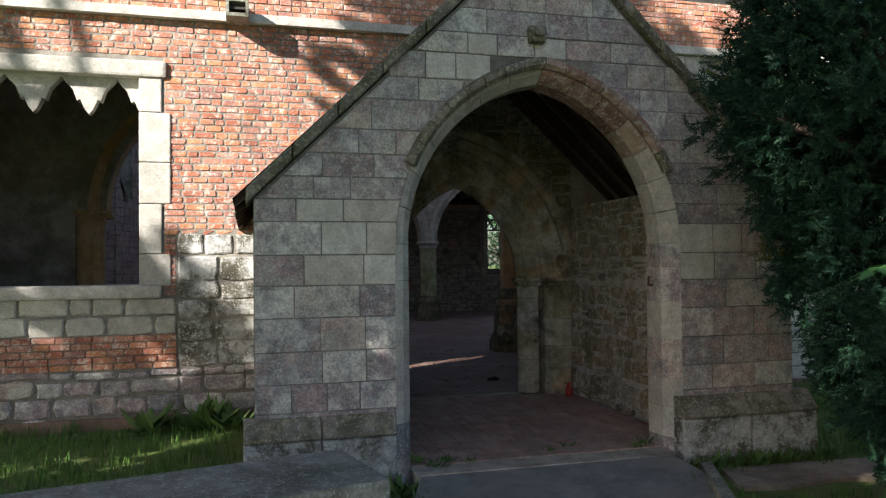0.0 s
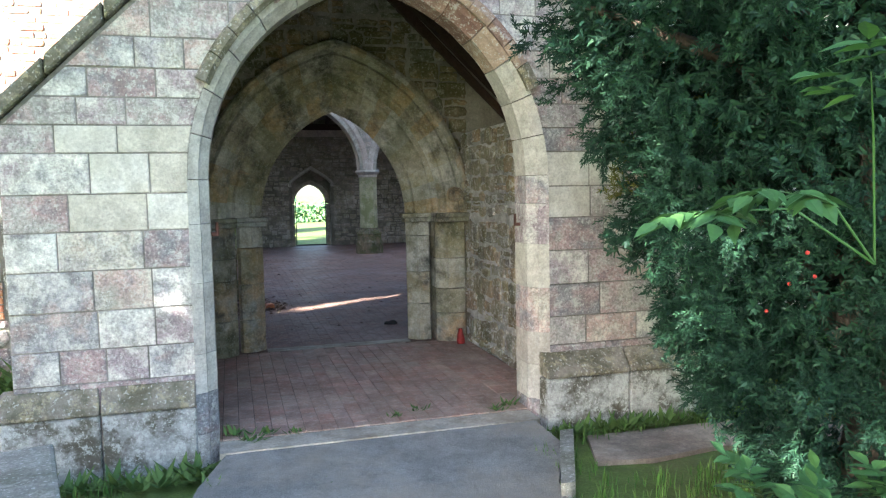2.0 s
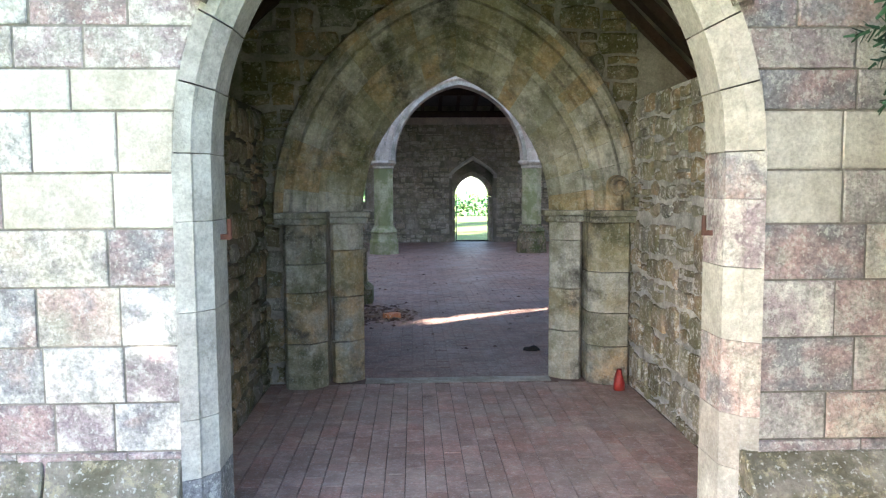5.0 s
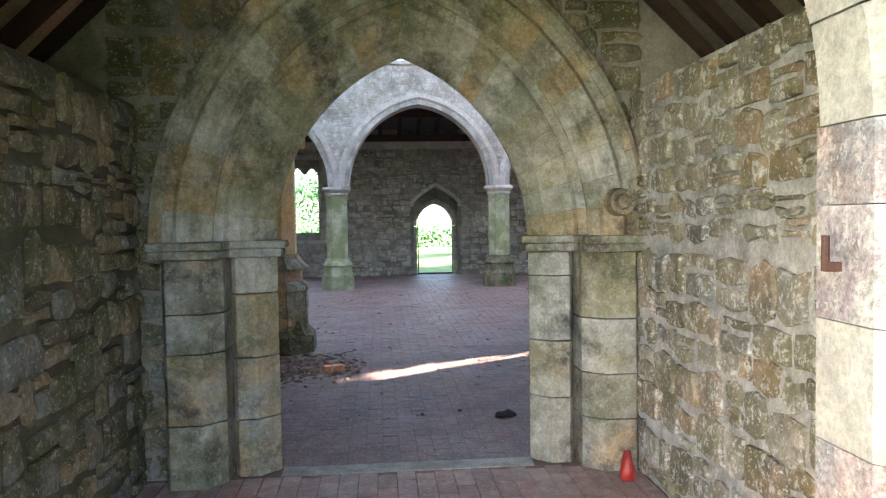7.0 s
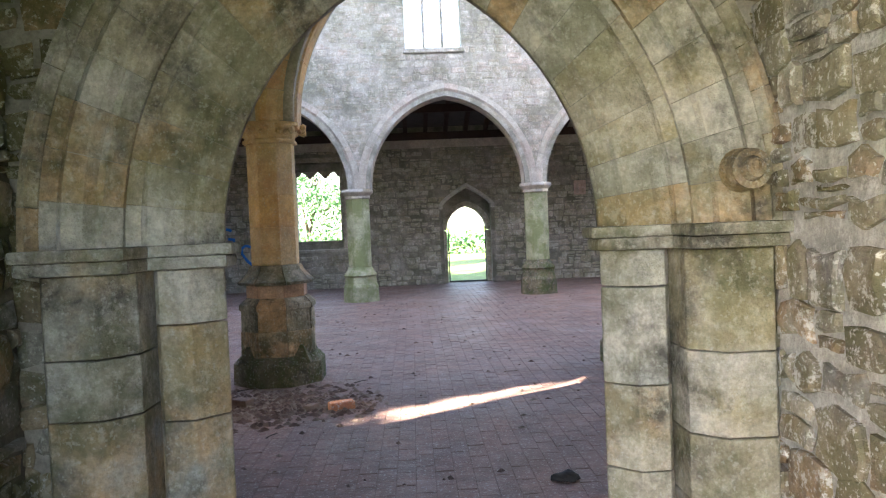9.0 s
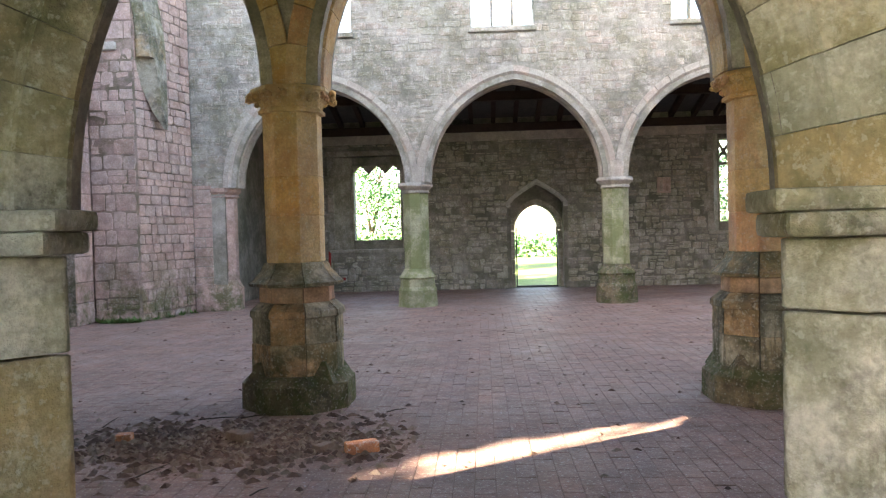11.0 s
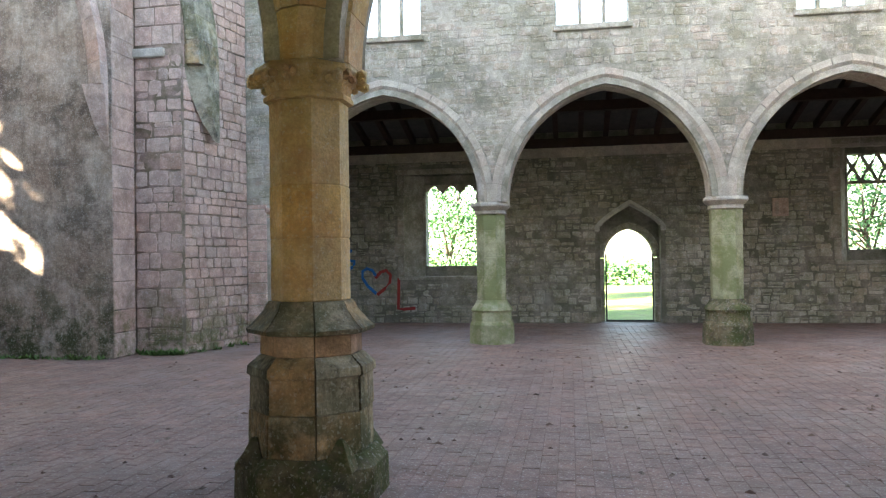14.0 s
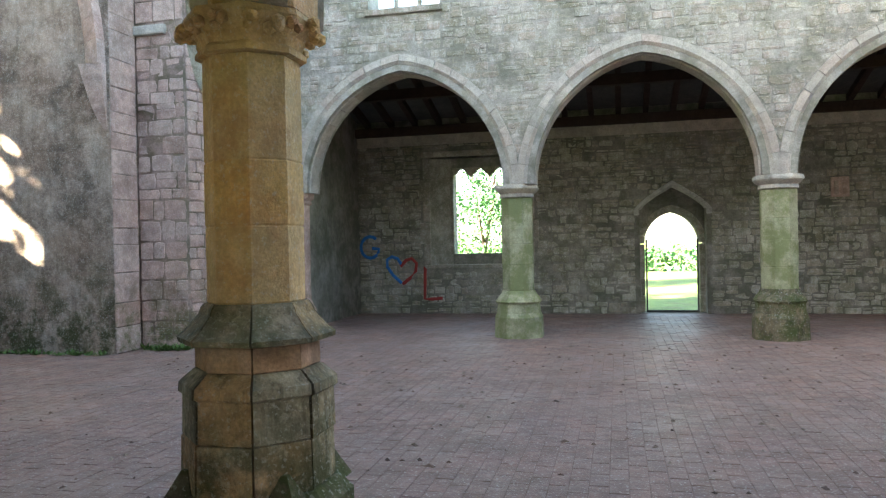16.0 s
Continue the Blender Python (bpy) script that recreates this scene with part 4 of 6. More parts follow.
# half pillar where the northern arcade meets the tower
resp = thing("arcade_respond", "pinkish half pillar ending the northern arcade", "pillar", at=(-1.71, NA, 0))
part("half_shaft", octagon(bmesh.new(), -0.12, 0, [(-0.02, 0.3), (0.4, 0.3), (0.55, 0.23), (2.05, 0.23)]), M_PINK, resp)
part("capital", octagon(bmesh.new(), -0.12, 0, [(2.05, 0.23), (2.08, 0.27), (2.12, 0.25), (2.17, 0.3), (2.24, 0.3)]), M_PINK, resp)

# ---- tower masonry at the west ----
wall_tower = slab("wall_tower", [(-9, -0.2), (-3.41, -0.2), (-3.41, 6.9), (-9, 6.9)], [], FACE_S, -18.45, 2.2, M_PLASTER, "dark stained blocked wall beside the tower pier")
tower_pier = slab("tower_pier", [(-3.41, 19.02), (-2.62, 19.02), (-2.565, 19.3), (-2.3, NF + 0.02), (-3.41, NF + 0.02)], [], Matrix.Identity(4), 6.9, 7.0, M_PINK_MORTAR, "pink stone tower pier rising from the floor")
tower_arch = Arch(-6.3, 2.55, 3.9, 7.6)
voussoirs(tower_arch, [(0.0, -18.5), (0.0, -18.42), (0.1, -18.36), (0.28, -18.3), (0.3, -18.5)], 12, FACE_S, M_PINK, wall_tower, name="arch_stone", seed=70, f1=0.75)
rib = Arch(-5.4, 2.75, 4.3, 8.6)
voussoirs(rib, [(0.0, -19.6), (0.0, -19.1), (0.12, -19.0), (0.3, -19.0), (0.32, -19.6)], 12, FACE_S, M_JAMB, tower_pier, name="arch_stone", seed=71, f1=0.75)


def corbel(x0, x1, y0, y1, z0, z1, mat, parent):
    """A tapering end that carries a rib into the wall."""
    b = bmesh.new()
    rings = []
    for k in range(5):
        f = k / 4
        w = 0.12 + 0.88 * f ** 0.7
        xm, z = x1, z0 + (z1 - z0) * f
        rings.append([b.verts.new(p) for p in ((xm - (x1 - x0) * w, y1, z), (xm - (x1 - x0) * w, y1 - (y1 - y0) * w, z), (xm, y1 - (y1 - y0) * w * 0.7, z), (xm, y1, z))])
    for p, q in zip(rings, rings[1:]):
        for k in range(4):
            b.faces.new((p[k], p[(k + 1) % 4], q[(k + 1) % 4], q[k]))
    b.faces.new(rings[0]), b.faces.new(rings[-1])
    part("corbel", b, mat, parent)


corbel(-3.77, -3.45, 18.3, 18.47, 3.0, 3.9, M_PINK, wall_tower)
corbel(-2.66, -2.33, 19.0, 19.6, 3.2, 4.3, M_JAMB, tower_pier)
# ---- north wall ----
NW = 24.28
north_door = Arch(4.2, 0.5, 1.32, 1.92)
north_recess = LowArch(4.2, 0.6, 1.96, 2.4)
W1, W2 = (-0.09, 1.07, 1.19, 2.95), (8.38, 9.6, 1.42, 3.32)
R1, R2 = (-0.5, 1.5, 0.97, 3.14), (8.16, 9.82, 1.2, 3.46)
rect = lambda a, b_, z0, z1: [(a, z0), (b_, z0), (b_, z1), (a, z1)]
wall_north = slab("wall_north", [(-2.6, -0.4), (13, -0.4), (13, 4.4), (-2.6, 4.4)], [north_recess.outline(-0.005), rect(*R1), rect(*R2)], FACE_S, -NW, 0.33, M_DAMP_MORTAR, "damp rubble north wall")
wall_north_outer = slab("wall_north_outer", [(-2.6, -0.4), (13, -0.4), (13, 4.4), (-2.6, 4.4)], [north_door.outline(-0.005, 0.1), rect(*W1), rect(*W2)], FACE_S, -NW - 0.332, 0.42, M_DAMP_MORTAR, "outer skin of the north wall")
wall_aisle_west = slab("wall_aisle_west", [(NA + 0.26, -0.2), (NW, -0.2), (NW, 4.6), (NA + 0.26, 4.6)], [], FACE_E, -2.0, 0.6, M_DAMP_MORTAR, "dark end wall of the northern aisle")
nd = thing("north_doorway", "small pointed stone doorway open to the sunny churchyard", "doorway", kind="structure")
P = -NW
voussoirs(north_door, [(0.0, P - 0.72), (0.0, P - 0.38), (0.05, P - 0.32), (0.13, P - 0.3), (0.14, P - 0.72)], 6, FACE_S, M_DAMP, nd, seed=60)
voussoirs(north_recess, [(-0.03, P - 0.02), (-0.03, P + 0.04), (0.02, P + 0.1), (0.09, P + 0.09), (0.1, P - 0.02)], 6, FACE_S, M_CREAM, nd, name="hood_stone", seed=61)
for side in (-1, 1):
    x0, x1 = sorted((4.2 + side * 0.6, 4.2 + side * 0.7))
    part("hood_stop", boxed(x0, x1, NW - 0.09, NW + 0.02, 1.86, 1.97, 0.02), M_CREAM, nd)
for side in (-1, 1):
    for i in range(4):
        x0, x1 = sorted((4.2 + side * 0.5, 4.2 + side * 0.63))
        part("jamb_stone", boxed(x0, x1, NW + 0.3, NW + 0.72, i * 0.33, i * 0.33 + 0.322, 0.02), M_DAMP, nd)
part("wall_band", boxed(-2.0, 12.9, NW - 0.03, NW + 0.1, 3.4, 3.62, 0.015), M_ARCH, wall_north, "pale stone course under the roof")
# metal grille edge standing against the door reveal
gate = thing("iron_gate_frame", "thin dark iron gate frame fixed in the doorway", "gate")
b = bmesh.new()
for side in (-1, 1):
    box(b, 4.2 + side * 0.47 - 0.015, 4.2 + side * 0.47 + 0.015, NW + 0.3, NW + 0.34, 0.0, 1.4)
box(b, 3.73, 4.67, NW + 0.3, NW + 0.34, 0.0, 0.04)
part("frame", b, M_DARKIRON, gate)

for nm, (a, b_, z0, z1) in (("window_3", W1), ("window_4", W2)):
    w = thing(nm, "stone window opening with cusped heads, green trees outside", "window", kind="structure")
    cusped_head(a, b_, z1 + 0.004, NW + 0.36, NW + 0.46, 3, w, 0.2 if nm == "window_3" else 0.05, M_DAMP)
    ra, rb, r0, r1 = R1 if nm == "window_3" else R2
    for s, x in ((-1, ra), (1, rb)):
        for i in range(5):
            h = (r1 - r0) / 5
            x0, x1 = sorted((x - s * 0.02, x + s * (0.2 if i % 2 else 0.12)))
            part("jamb_stone", boxed(x0, x1, NW - 0.022, NW + 0.2, r0 + i * h + 0.004, r0 + (i + 1) * h - 0.004, 0.02), M_GREY, w)
    for s, x, rx in ((-1, a, ra), (1, b_, rb)):
        b = bmesh.new()
        pr = [(rx, NW + 0.004), (x, NW + 0.328), (rx, NW + 0.328)]
        lo, up = [b.verts.new((px, py, r0 + 0.012)) for px, py in pr], [b.verts.new((px, py, r1 - 0.002)) for px, py in pr]
        for k in range(3):
            b.faces.new((lo[k], lo[(k + 1) % 3], up[(k + 1) % 3], up[k]))
        b.faces.new(lo), b.faces.new(up)
        part("splay", b, M_GREY, w)
    for s, x in ((-1, a), (1, b_)):
        x0, x1 = sorted((x - s * 0.03, x + s * 0.1))
        part("jamb_stone", boxed(x0, x1, NW + 0.3, NW + 0.45, z0, z1, 0.015), M_DAMP, w)
    part("lintel", boxed(ra - 0.15, rb + 0.15, NW - 0.04, NW + 0.3, r1, r1 + 0.12, 0.03), M_GREY, w)
    part("sill", boxed(ra - 0.1, rb + 0.1, NW - 0.05, NW + 0.33, r0 - 0.06, r0 + 0.01, 0.02), M_GREY, w)
    if nm == "window_4":
        # lattice of crossing cusped bars above the lights
        n = 4
        wd = (b_ - a) / n
        b = bmesh.new()
        for i in range(n):
            for s in (-1, 1):
                x = a + (i + 0.5) * wd
                tube(b, [(x - s * wd / 2, NW + 0.4, 2.76), (x - s * wd * 0.2, NW + 0.4, 2.95), (x, NW + 0.4, 3.04), (x + s * wd * 0.2, NW + 0.4, 3.13), (x + s * wd / 2, NW + 0.4, 3.32)], [0.035, 0.028, 0.045, 0.028, 0.035])
        box(b, a, b_, NW + 0.36, NW + 0.44, 2.72, 2.78)
        part("lattice", b, M_DAMP, w, "stone lattice tracery")

# clerestory mullions and glass
for row, yc in (("n", NA), ("s", SA)):
    for a, b_ in CL:
        w = thing("clerestory_window", "plain three-light clerestory window with slim mullions", "window", "clerestory windows", kind="structure")
        for i in (1, 2):
            x = a + (b_ - a) * i / 3
            part("mullion", boxed(x - 0.025, x + 0.025, yc - 0.05, yc + 0.05, 4.95, 6.3, 0.01), M_GREY, w)
        part("sill", boxed(a - 0.05, b_ + 0.05, yc - 0.31, yc + 0.1, 4.86, 4.955, 0.02), M_GREY, w)

# ---- end walls and roofs ----
# unseen wall: height added to block sun, opening added for splashes on wall_tower
wall_west = slab("wall_west", [(8.75, -0.2), (24.4, -0.2), (24.4, 5.0), (20.9, 6.9), (20.9, 16.0), (12.9, 16.0), (12.9, 6.9), (8.75, 5.0)], [Arch(15.75, 0.6, 5.6, 6.6).outline(3.8)], FACE_E, -9, 0.9, M_GREY_MORTAR, "unseen west end wall raised to block sun, with an added opening")
wall_east = slab("wall_east", [(-24.4, -0.2), (-8.75, -0.2), (-8.75, 6.9), (-24.4, 6.9)], [], FACE_W, -13, 0.6, M_GREY_MORTAR, "plain east end wall")


def lean_to(name, y_low, z_low, y_high, z_high, label):
    roof = thing(name, label, "roof", kind="structure")
    n = Vector((0, z_low - z_high, y_high - y_low)).normalized()
    b = bmesh.new()
    vs = [b.verts.new(p) for p in ((-9, y_low, z_low + 0.14), (13, y_low, z_low + 0.14), (13, y_high, z_high + 0.14), (-9, y_high, z_high + 0.14))]
    b.faces.new(vs)
    bmesh.ops.solidify(b, geom=list(b.faces), thickness=0.06)
    part("boarding", b, M_BOARD, roof)
    d = 1 if y_high > y_low else -1
    i, x = 0, -8.8
    while x < 12.9:
        b = bmesh.new()
        vs = [b.verts.new((x + dx, y, z + dz)) for dx in (0, 0.1) for y, z, dz in ((y_low, z_low, 0), (y_high, z_high, 0), (y_high, z_high, 0.13), (y_low, z_low, 0.13))]
        for q in ((0, 1, 2, 3), (7, 6, 5, 4), (0, 4, 5, 1), (1, 5, 6, 2), (2, 6, 7, 3), (3, 7, 4, 0)):
            b.faces.new([vs[k] for k in q])
        part("rafter", b, M_TIMBER, roof)
        x += 0.5
    for yy, zz in ((y_low - d * -0.06, z_low - 0.1), ((y_low + y_high) / 2, (z_low + z_high) / 2 - 0.14)):
        part("purlin", boxed(-9, 13, yy - 0.08, yy + 0.08, zz - 0.08, zz + 0.1, 0.01), M_TIMBER, roof)
    return roof


lean_to("north_aisle_roof", NW, 3.78, NA + 0.26, 4.7, "dark timber lean-to roof over the northern aisle")
lean_to("south_aisle_roof", SI, 4.2, SA - 0.26, 4.85, "dark timber lean-to roof over the southern aisle")



# ---- plants ----
def leaf_quad(V, F, p, d, n, length, width):
    """One pointed, slightly folded leaf."""
    s = d.cross(n).normalized() * width / 2
    k = len(V)
    V += [p, p + d * length * 0.45 + s - n * width * 0.12, p + d * length, p + d * length * 0.45 - s - n * width * 0.12, p + d * length * 0.5]
    F += [(k, k + 1, k + 4), (k + 1, k + 2, k + 4), (k + 2, k + 3, k + 4), (k + 3, k, k + 4)]


def rand_dir(rnd):
    while True:
        v = Vector((rnd.uniform(-1, 1), rnd.uniform(-1, 1), rnd.uniform(-1, 1)))
        if 0.1 < v.length < 1:
            return v.normalized()


def crown_points(rnd, blobs, n, inner=0.55, lump=1.0):
    tot = sum(b_[3] * b_[4] * b_[5] for b_ in blobs)
    for b_ in blobs:
        for _ in range(int(n * b_[3] * b_[4] * b_[5] / tot)):
            d = rand_dir(rnd)
            bump = 1 + lump * (0.22 * noise.noise(d * 2.3 + Vector(b_[:3])) + 0.12 * noise.noise(d * 6 + Vector(b_[:3])))
            r = rnd.uniform(inner, 1) ** 0.6 * bump
            yield Vector((b_[0] + d.x * b_[3] * r, b_[1] + d.y * b_[4] * r, b_[2] + d.z * b_[5] * r)), d


def limbs(base, blobs, r0, seed, count=9, mid=0.35):
    rnd = random.Random(seed)
    base = Vector(base)
    bm = bmesh.new()
    top = Vector((sum(b_[0] for b_ in blobs) / len(blobs), sum(b_[1] for b_ in blobs) / len(blobs), max(b_[2] for b_ in blobs)))
    pts = [base + (top - base) * (i / 6) + Vector((rnd.uniform(-1, 1), rnd.uniform(-1, 1), 0)) * r0 * 0.6 for i in range(7)]
    tube(bm, pts, [r0 * (1.25 if i == 0 else 1 - i * 0.13) for i in range(7)], 9)
    out = bmesh.new()
    for i in range(count):
        b_ = rnd.choice(blobs)
        d = rand_dir(rnd)
        d.z = abs(d.z) * 0.7
        p0 = base + (top - base) * rnd.uniform(mid, 0.85)
        p1 = Vector((b_[0] + d.x * b_[3] * 0.85, b_[1] + d.y * b_[4] * 0.85, b_[2] + d.z * b_[5] * 0.85))
        pm = p0.lerp(p1, 0.5) + Vector((0, 0, 0.08)) * (p1 - p0).length
        tube(out, [p0, pm, p1], [r0 * 0.4, r0 * 0.25, r0 * 0.06], 6)
    return bm, out


def tree(label, base, blobs, leaves, size, mat, r0=0.25, seed=1, category="tree"):
    t = thing("tree", label, category, at=base)
    inv = Vector(base)
    blobs = [(b_[0] - inv.x, b_[1] - inv.y, b_[2] - inv.z, *b_[3:]) for b_ in blobs]
    trunk, boughs = limbs((0, 0, -0.1), blobs, r0, seed)
    part("trunk", trunk, M_BARK, t, smooth=True)
    part("branchwork", boughs, M_BARK, t, smooth=True)
    rnd = random.Random(seed)
    V, F = [], []
    for p, d in crown_points(rnd, blobs, leaves):
        k = (rand_dir(rnd) + d * 0.4).normalized()
        leaf_quad(V, F, p, k, rand_dir(rnd), size * rnd.uniform(0.6, 1.2), size * 0.6)
    tagged(place("crown", mesh_from("crown", V, F, mat), t), kind="stuff")
    return t


# dark yew beside the path
YB = [(4.55, 3.95, 2.5, 1.42, 1.0, 0.85), (5.0, 3.95, 1.5, 1.4, 1.05, 1.0), (4.95, 3.9, 3.3, 1.5, 1.35, 1.4), (5.8, 4.3, 2.4, 1.5, 1.35, 1.8), (5.2, 3.75, 0.75, 1.35, 1.05, 0.75)]
yew = thing("yew_tree", "dense dark green yew tree overhanging the porch path", "tree", at=(5.0, 4.0, GZ))
off = Vector((5.0, 4.0, GZ))
trunk, boughs = limbs((0, 0, -0.1), [(b_[0] - off.x, b_[1] - off.y, b_[2] - off.z, *b_[3:]) for b_ in YB], 0.2, 4, 40, 0.12)
part("trunk", trunk, M_BARK, yew, smooth=True)
part("branchwork", boughs, M_BARK, yew, smooth=True)
rnd = random.Random(41)
V, F, VG, FG = [], [], [], []


def needle_shoot(tv, tf, o, axis, length, count, nl, wide=0.0042):
    """A shoot with needles spread round it, like a bottle brush flattened at the tip."""
    s = axis.cross(rand_dir(rnd)).normalized()
    u = axis.cross(s)
    for k in range(count):
        a = k * 2.4
        side = s * math.cos(a) + u * math.sin(a) * 0.6
        f = k / count
        p = o + axis * (length * f)
        e = p + (side * 0.85 + axis * (0.35 + 0.5 * f)).normalized() * nl * (1 - 0.3 * f * f)
        w = axis.cross(side).normalized() * wide
        n = len(tv)
        tv += [p - w, p + w, e + w * 0.5, e - w * 0.5]
        tf.append((n, n + 1, n + 2, n + 3))


def in_yew(p, skip):
    return any(k != skip and ((p.x - b_[0]) / b_[3]) ** 2 + ((p.y - b_[1]) / b_[4]) ** 2 + ((p.z - b_[2]) / b_[5]) ** 2 < 0.7 for k, b_ in enumerate(YB))


for k, b_ in enumerate(YB):
    for p, d in crown_points(rnd, [b_], int(310 * (b_[3] * b_[4] + b_[4] * b_[5] + b_[3] * b_[5]) / 3), 0.85, 1.0):
        if in_yew(p, k) or p.z < GZ + 0.1:
            continue
        out = (d + rand_dir(rnd) * 0.5).normalized()
        # a few porch-side sprays carry sunlight as a yellow needle colour
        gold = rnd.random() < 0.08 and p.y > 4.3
        for _ in range(15):
            g = (out + rand_dir(rnd) * 0.9 + Vector((0, 0, -0.15))).normalized()
            o = p + rand_dir(rnd) * rnd.uniform(0.02, 0.11) - off
            needle_shoot(VG if gold else V, FG if gold else F, o, g, rnd.uniform(0.06, 0.12), 20, rnd.uniform(0.024, 0.034))
# sparse shaded shoots further in
for p, d in crown_points(rnd, YB, 19000, 0.7, 0.9):
    if p.z > GZ + 0.1:
        needle_shoot(V, F, p * 0.96 + Vector((5.0, 4.0, 2.0)) * 0.04 - off, (d + rand_dir(rnd)).normalized(), 0.1, 14, 0.045, 0.007)
tagged(place("crown", mesh_from("crown", V, F, M_YEW), yew), "dark green needle sprays", kind="stuff")
tagged(place("gold_foliage", mesh_from("gold_foliage", VG, FG, M_YEW_SUNLIT), yew), "yellowish shoots with sunlight put into their colour", kind="stuff")
rnd = random.Random(6)
for k in range(5):
    b = bmesh.new()
    bmesh.ops.create_icosphere(b, subdivisions=2, radius=0.008, matrix=Matrix.Translation((-1.3 + rnd.uniform(-0.1, 0.3), -0.75 + rnd.uniform(-0.2, 0.2), rnd.uniform(0.9, 1.8))))
    part("berry", b, M_RED, yew, "tiny red yew berry")


def broad_leaf(V, F, p, d, n, length, width):
    """An oval leaflet folded along its rib, with a drawn-out tip."""
    s = d.cross(n).normalized()
    k = len(V)
    rows = ((0.0, 0.04), (0.15, 0.62), (0.35, 1.0), (0.58, 0.86), (0.8, 0.42), (1.0, 0.02))
    for f, w in rows:
        c = p + d * length * f - n * length * 0.14 * f * f
        V += [c + s * width / 2 * w + n * width * 0.13 * w, c, c - s * width / 2 * w + n * width * 0.13 * w]
    for r in range(len(rows) - 1):
        a = k + 3 * r
        F += [(a, a + 1, a + 4, a + 3), (a + 1, a + 2, a + 5, a + 4)]


def compound_leaf(bm_v, bm_f, p, d, length, rnd):
    """A feathered leaf with pairs of leaflets."""
    up = Vector((0, 0, 1))
    side = d.cross(up).normalized()
    for i in range(4):
        o = p + d * length * (0.3 + 0.2 * i) - up * length * 0.05 * i * i * 0.4
        for sgn in ((-1, 1) if i < 3 else (0,)):
            k = (d * (0.6 if sgn else 1) + side * sgn * 0.8 - up * rnd.uniform(0.15, 0.5)).normalized()
            broad_leaf(bm_v, bm_f, o, k, (up + rand_dir(rnd) * 0.4).normalized(), length * rnd.uniform(0.46, 0.62), length * 0.25)


def shrub(label, root, tips, size, seed):
    t = thing("elder_shrub", label, "shrub", "elder shoots", at=root)
    rnd = random.Random(seed)
    V, F = [], []
    stems = bmesh.new()
    r = Vector(root)
    for tip in tips:
        q = Vector(tip) - r
        pts = [Vector((0, 0, 0)), q * 0.5 + Vector((0, 0, q.length * 0.12)), q]
        tube(stems, pts, [0.005, 0.004, 0.002], 5)
        d = (pts[2] - pts[1]).normalized()
        for f in (0.62, 0.8, 1.0):
            o = pts[1].lerp(pts[2], f)
            for sgn in ((-1, 1) if f < 1 else (0,)):
                k = (d + d.cross(Vector((0, 0, 1))).normalized() * sgn * 0.9).normalized()
                compound_leaf(V, F, o, k, size * rnd.uniform(0.85, 1.15), rnd)
    part("stem", stems, M_LEAF, t)
    tagged(place("leaves", mesh_from("leaves", V, F, M_LEAF), t), "light green feathered leaves", kind="stuff")


shrub("light green elder shoot reaching out of the yew", (3.95, 3.0, 1.35), [(3.12, 2.86, 1.56), (3.3, 2.72, 1.62), (3.5, 2.6, 1.95)], 0.19, 3)
rnd = random.Random(15)
shrub("low green elder seedling beside the path", (3.62, 2.7, GZ), [(3.62 + rnd.uniform(-0.38, 0.4), 2.7 + rnd.uniform(-0.4, 0.4), rnd.uniform(0.3, 0.66)) for _ in range(15)], 0.17, 4)

# churchyard tree out of view that throws the dappled shade over the porch
tree("tall leafy churchyard tree shading the porch", (-6.6, 0.6, GZ), [(-6.3, 1.1, 6.2, 2.2, 2.6, 3.6), (-6.6, 0.4, 3.6, 1.8, 2.1, 1.9), (-6.2, 1.2, 9.0, 2.0, 2.4, 2.6), (-7.9, 3.3, 3.9, 1.4, 1.5, 0.9)], 24000, 0.34, M_TREE, 0.3, 11)
# four more unseen trees, added to block sun from nave and yew
tree("added unseen tree keeping sun off the nave wall", (-14.4, 6.8, GZ), [(-14.4, 7.6, 8.5, 2.6, 2.4, 5.2), (-12.9, 3.7, 9.7, 0.9, 0.85, 0.95), (-14.5, 9.5, 9.5, 2.8, 2.6, 5.4), (-14.2, 8.4, 16.5, 2.8, 3.4, 5.6), (-13.4, 7.0, 16.0, 2.6, 2.6, 5.0)], 36000, 0.42, M_TREE, 0.4, 12)
tree("added unseen tree dappling the sun on the tower wall", (-17.2, 14.4, GZ), [(-16.8, 14.6, 9.5, 3.0, 3.4, 5.6), (-17.4, 15.5, 10.5, 3.0, 3.4, 5.8), (-17.0, 14.0, 17.0, 3.0, 3.8, 4.5)], 4500, 0.4, M_TREE, 0.4, 13)
tree("added unseen bare-trunked tree shaping the sun strip on the floor", (-13.0, 2.2, GZ), [(-12.7, 2.4, 17.2, 3.4, 3.2, 3.2), (-13.0, 1.6, 7.42, 1.2, 1.2, 1.5), (-13.0, 3.0, 9.0, 1.2, 0.6, 1.6)], 16000, 0.45, M_TREE, 0.3, 14)
tree("added unseen tree shading the yew", (-5.8, -3.2, GZ), [(-5.4, -2.7, 7.2, 2.2, 2.4, 3.8), (-5.2, -3.4, 9.5, 2.0, 2.2, 2.4)], 9000, 0.34, M_TREE, 0.28, 18)
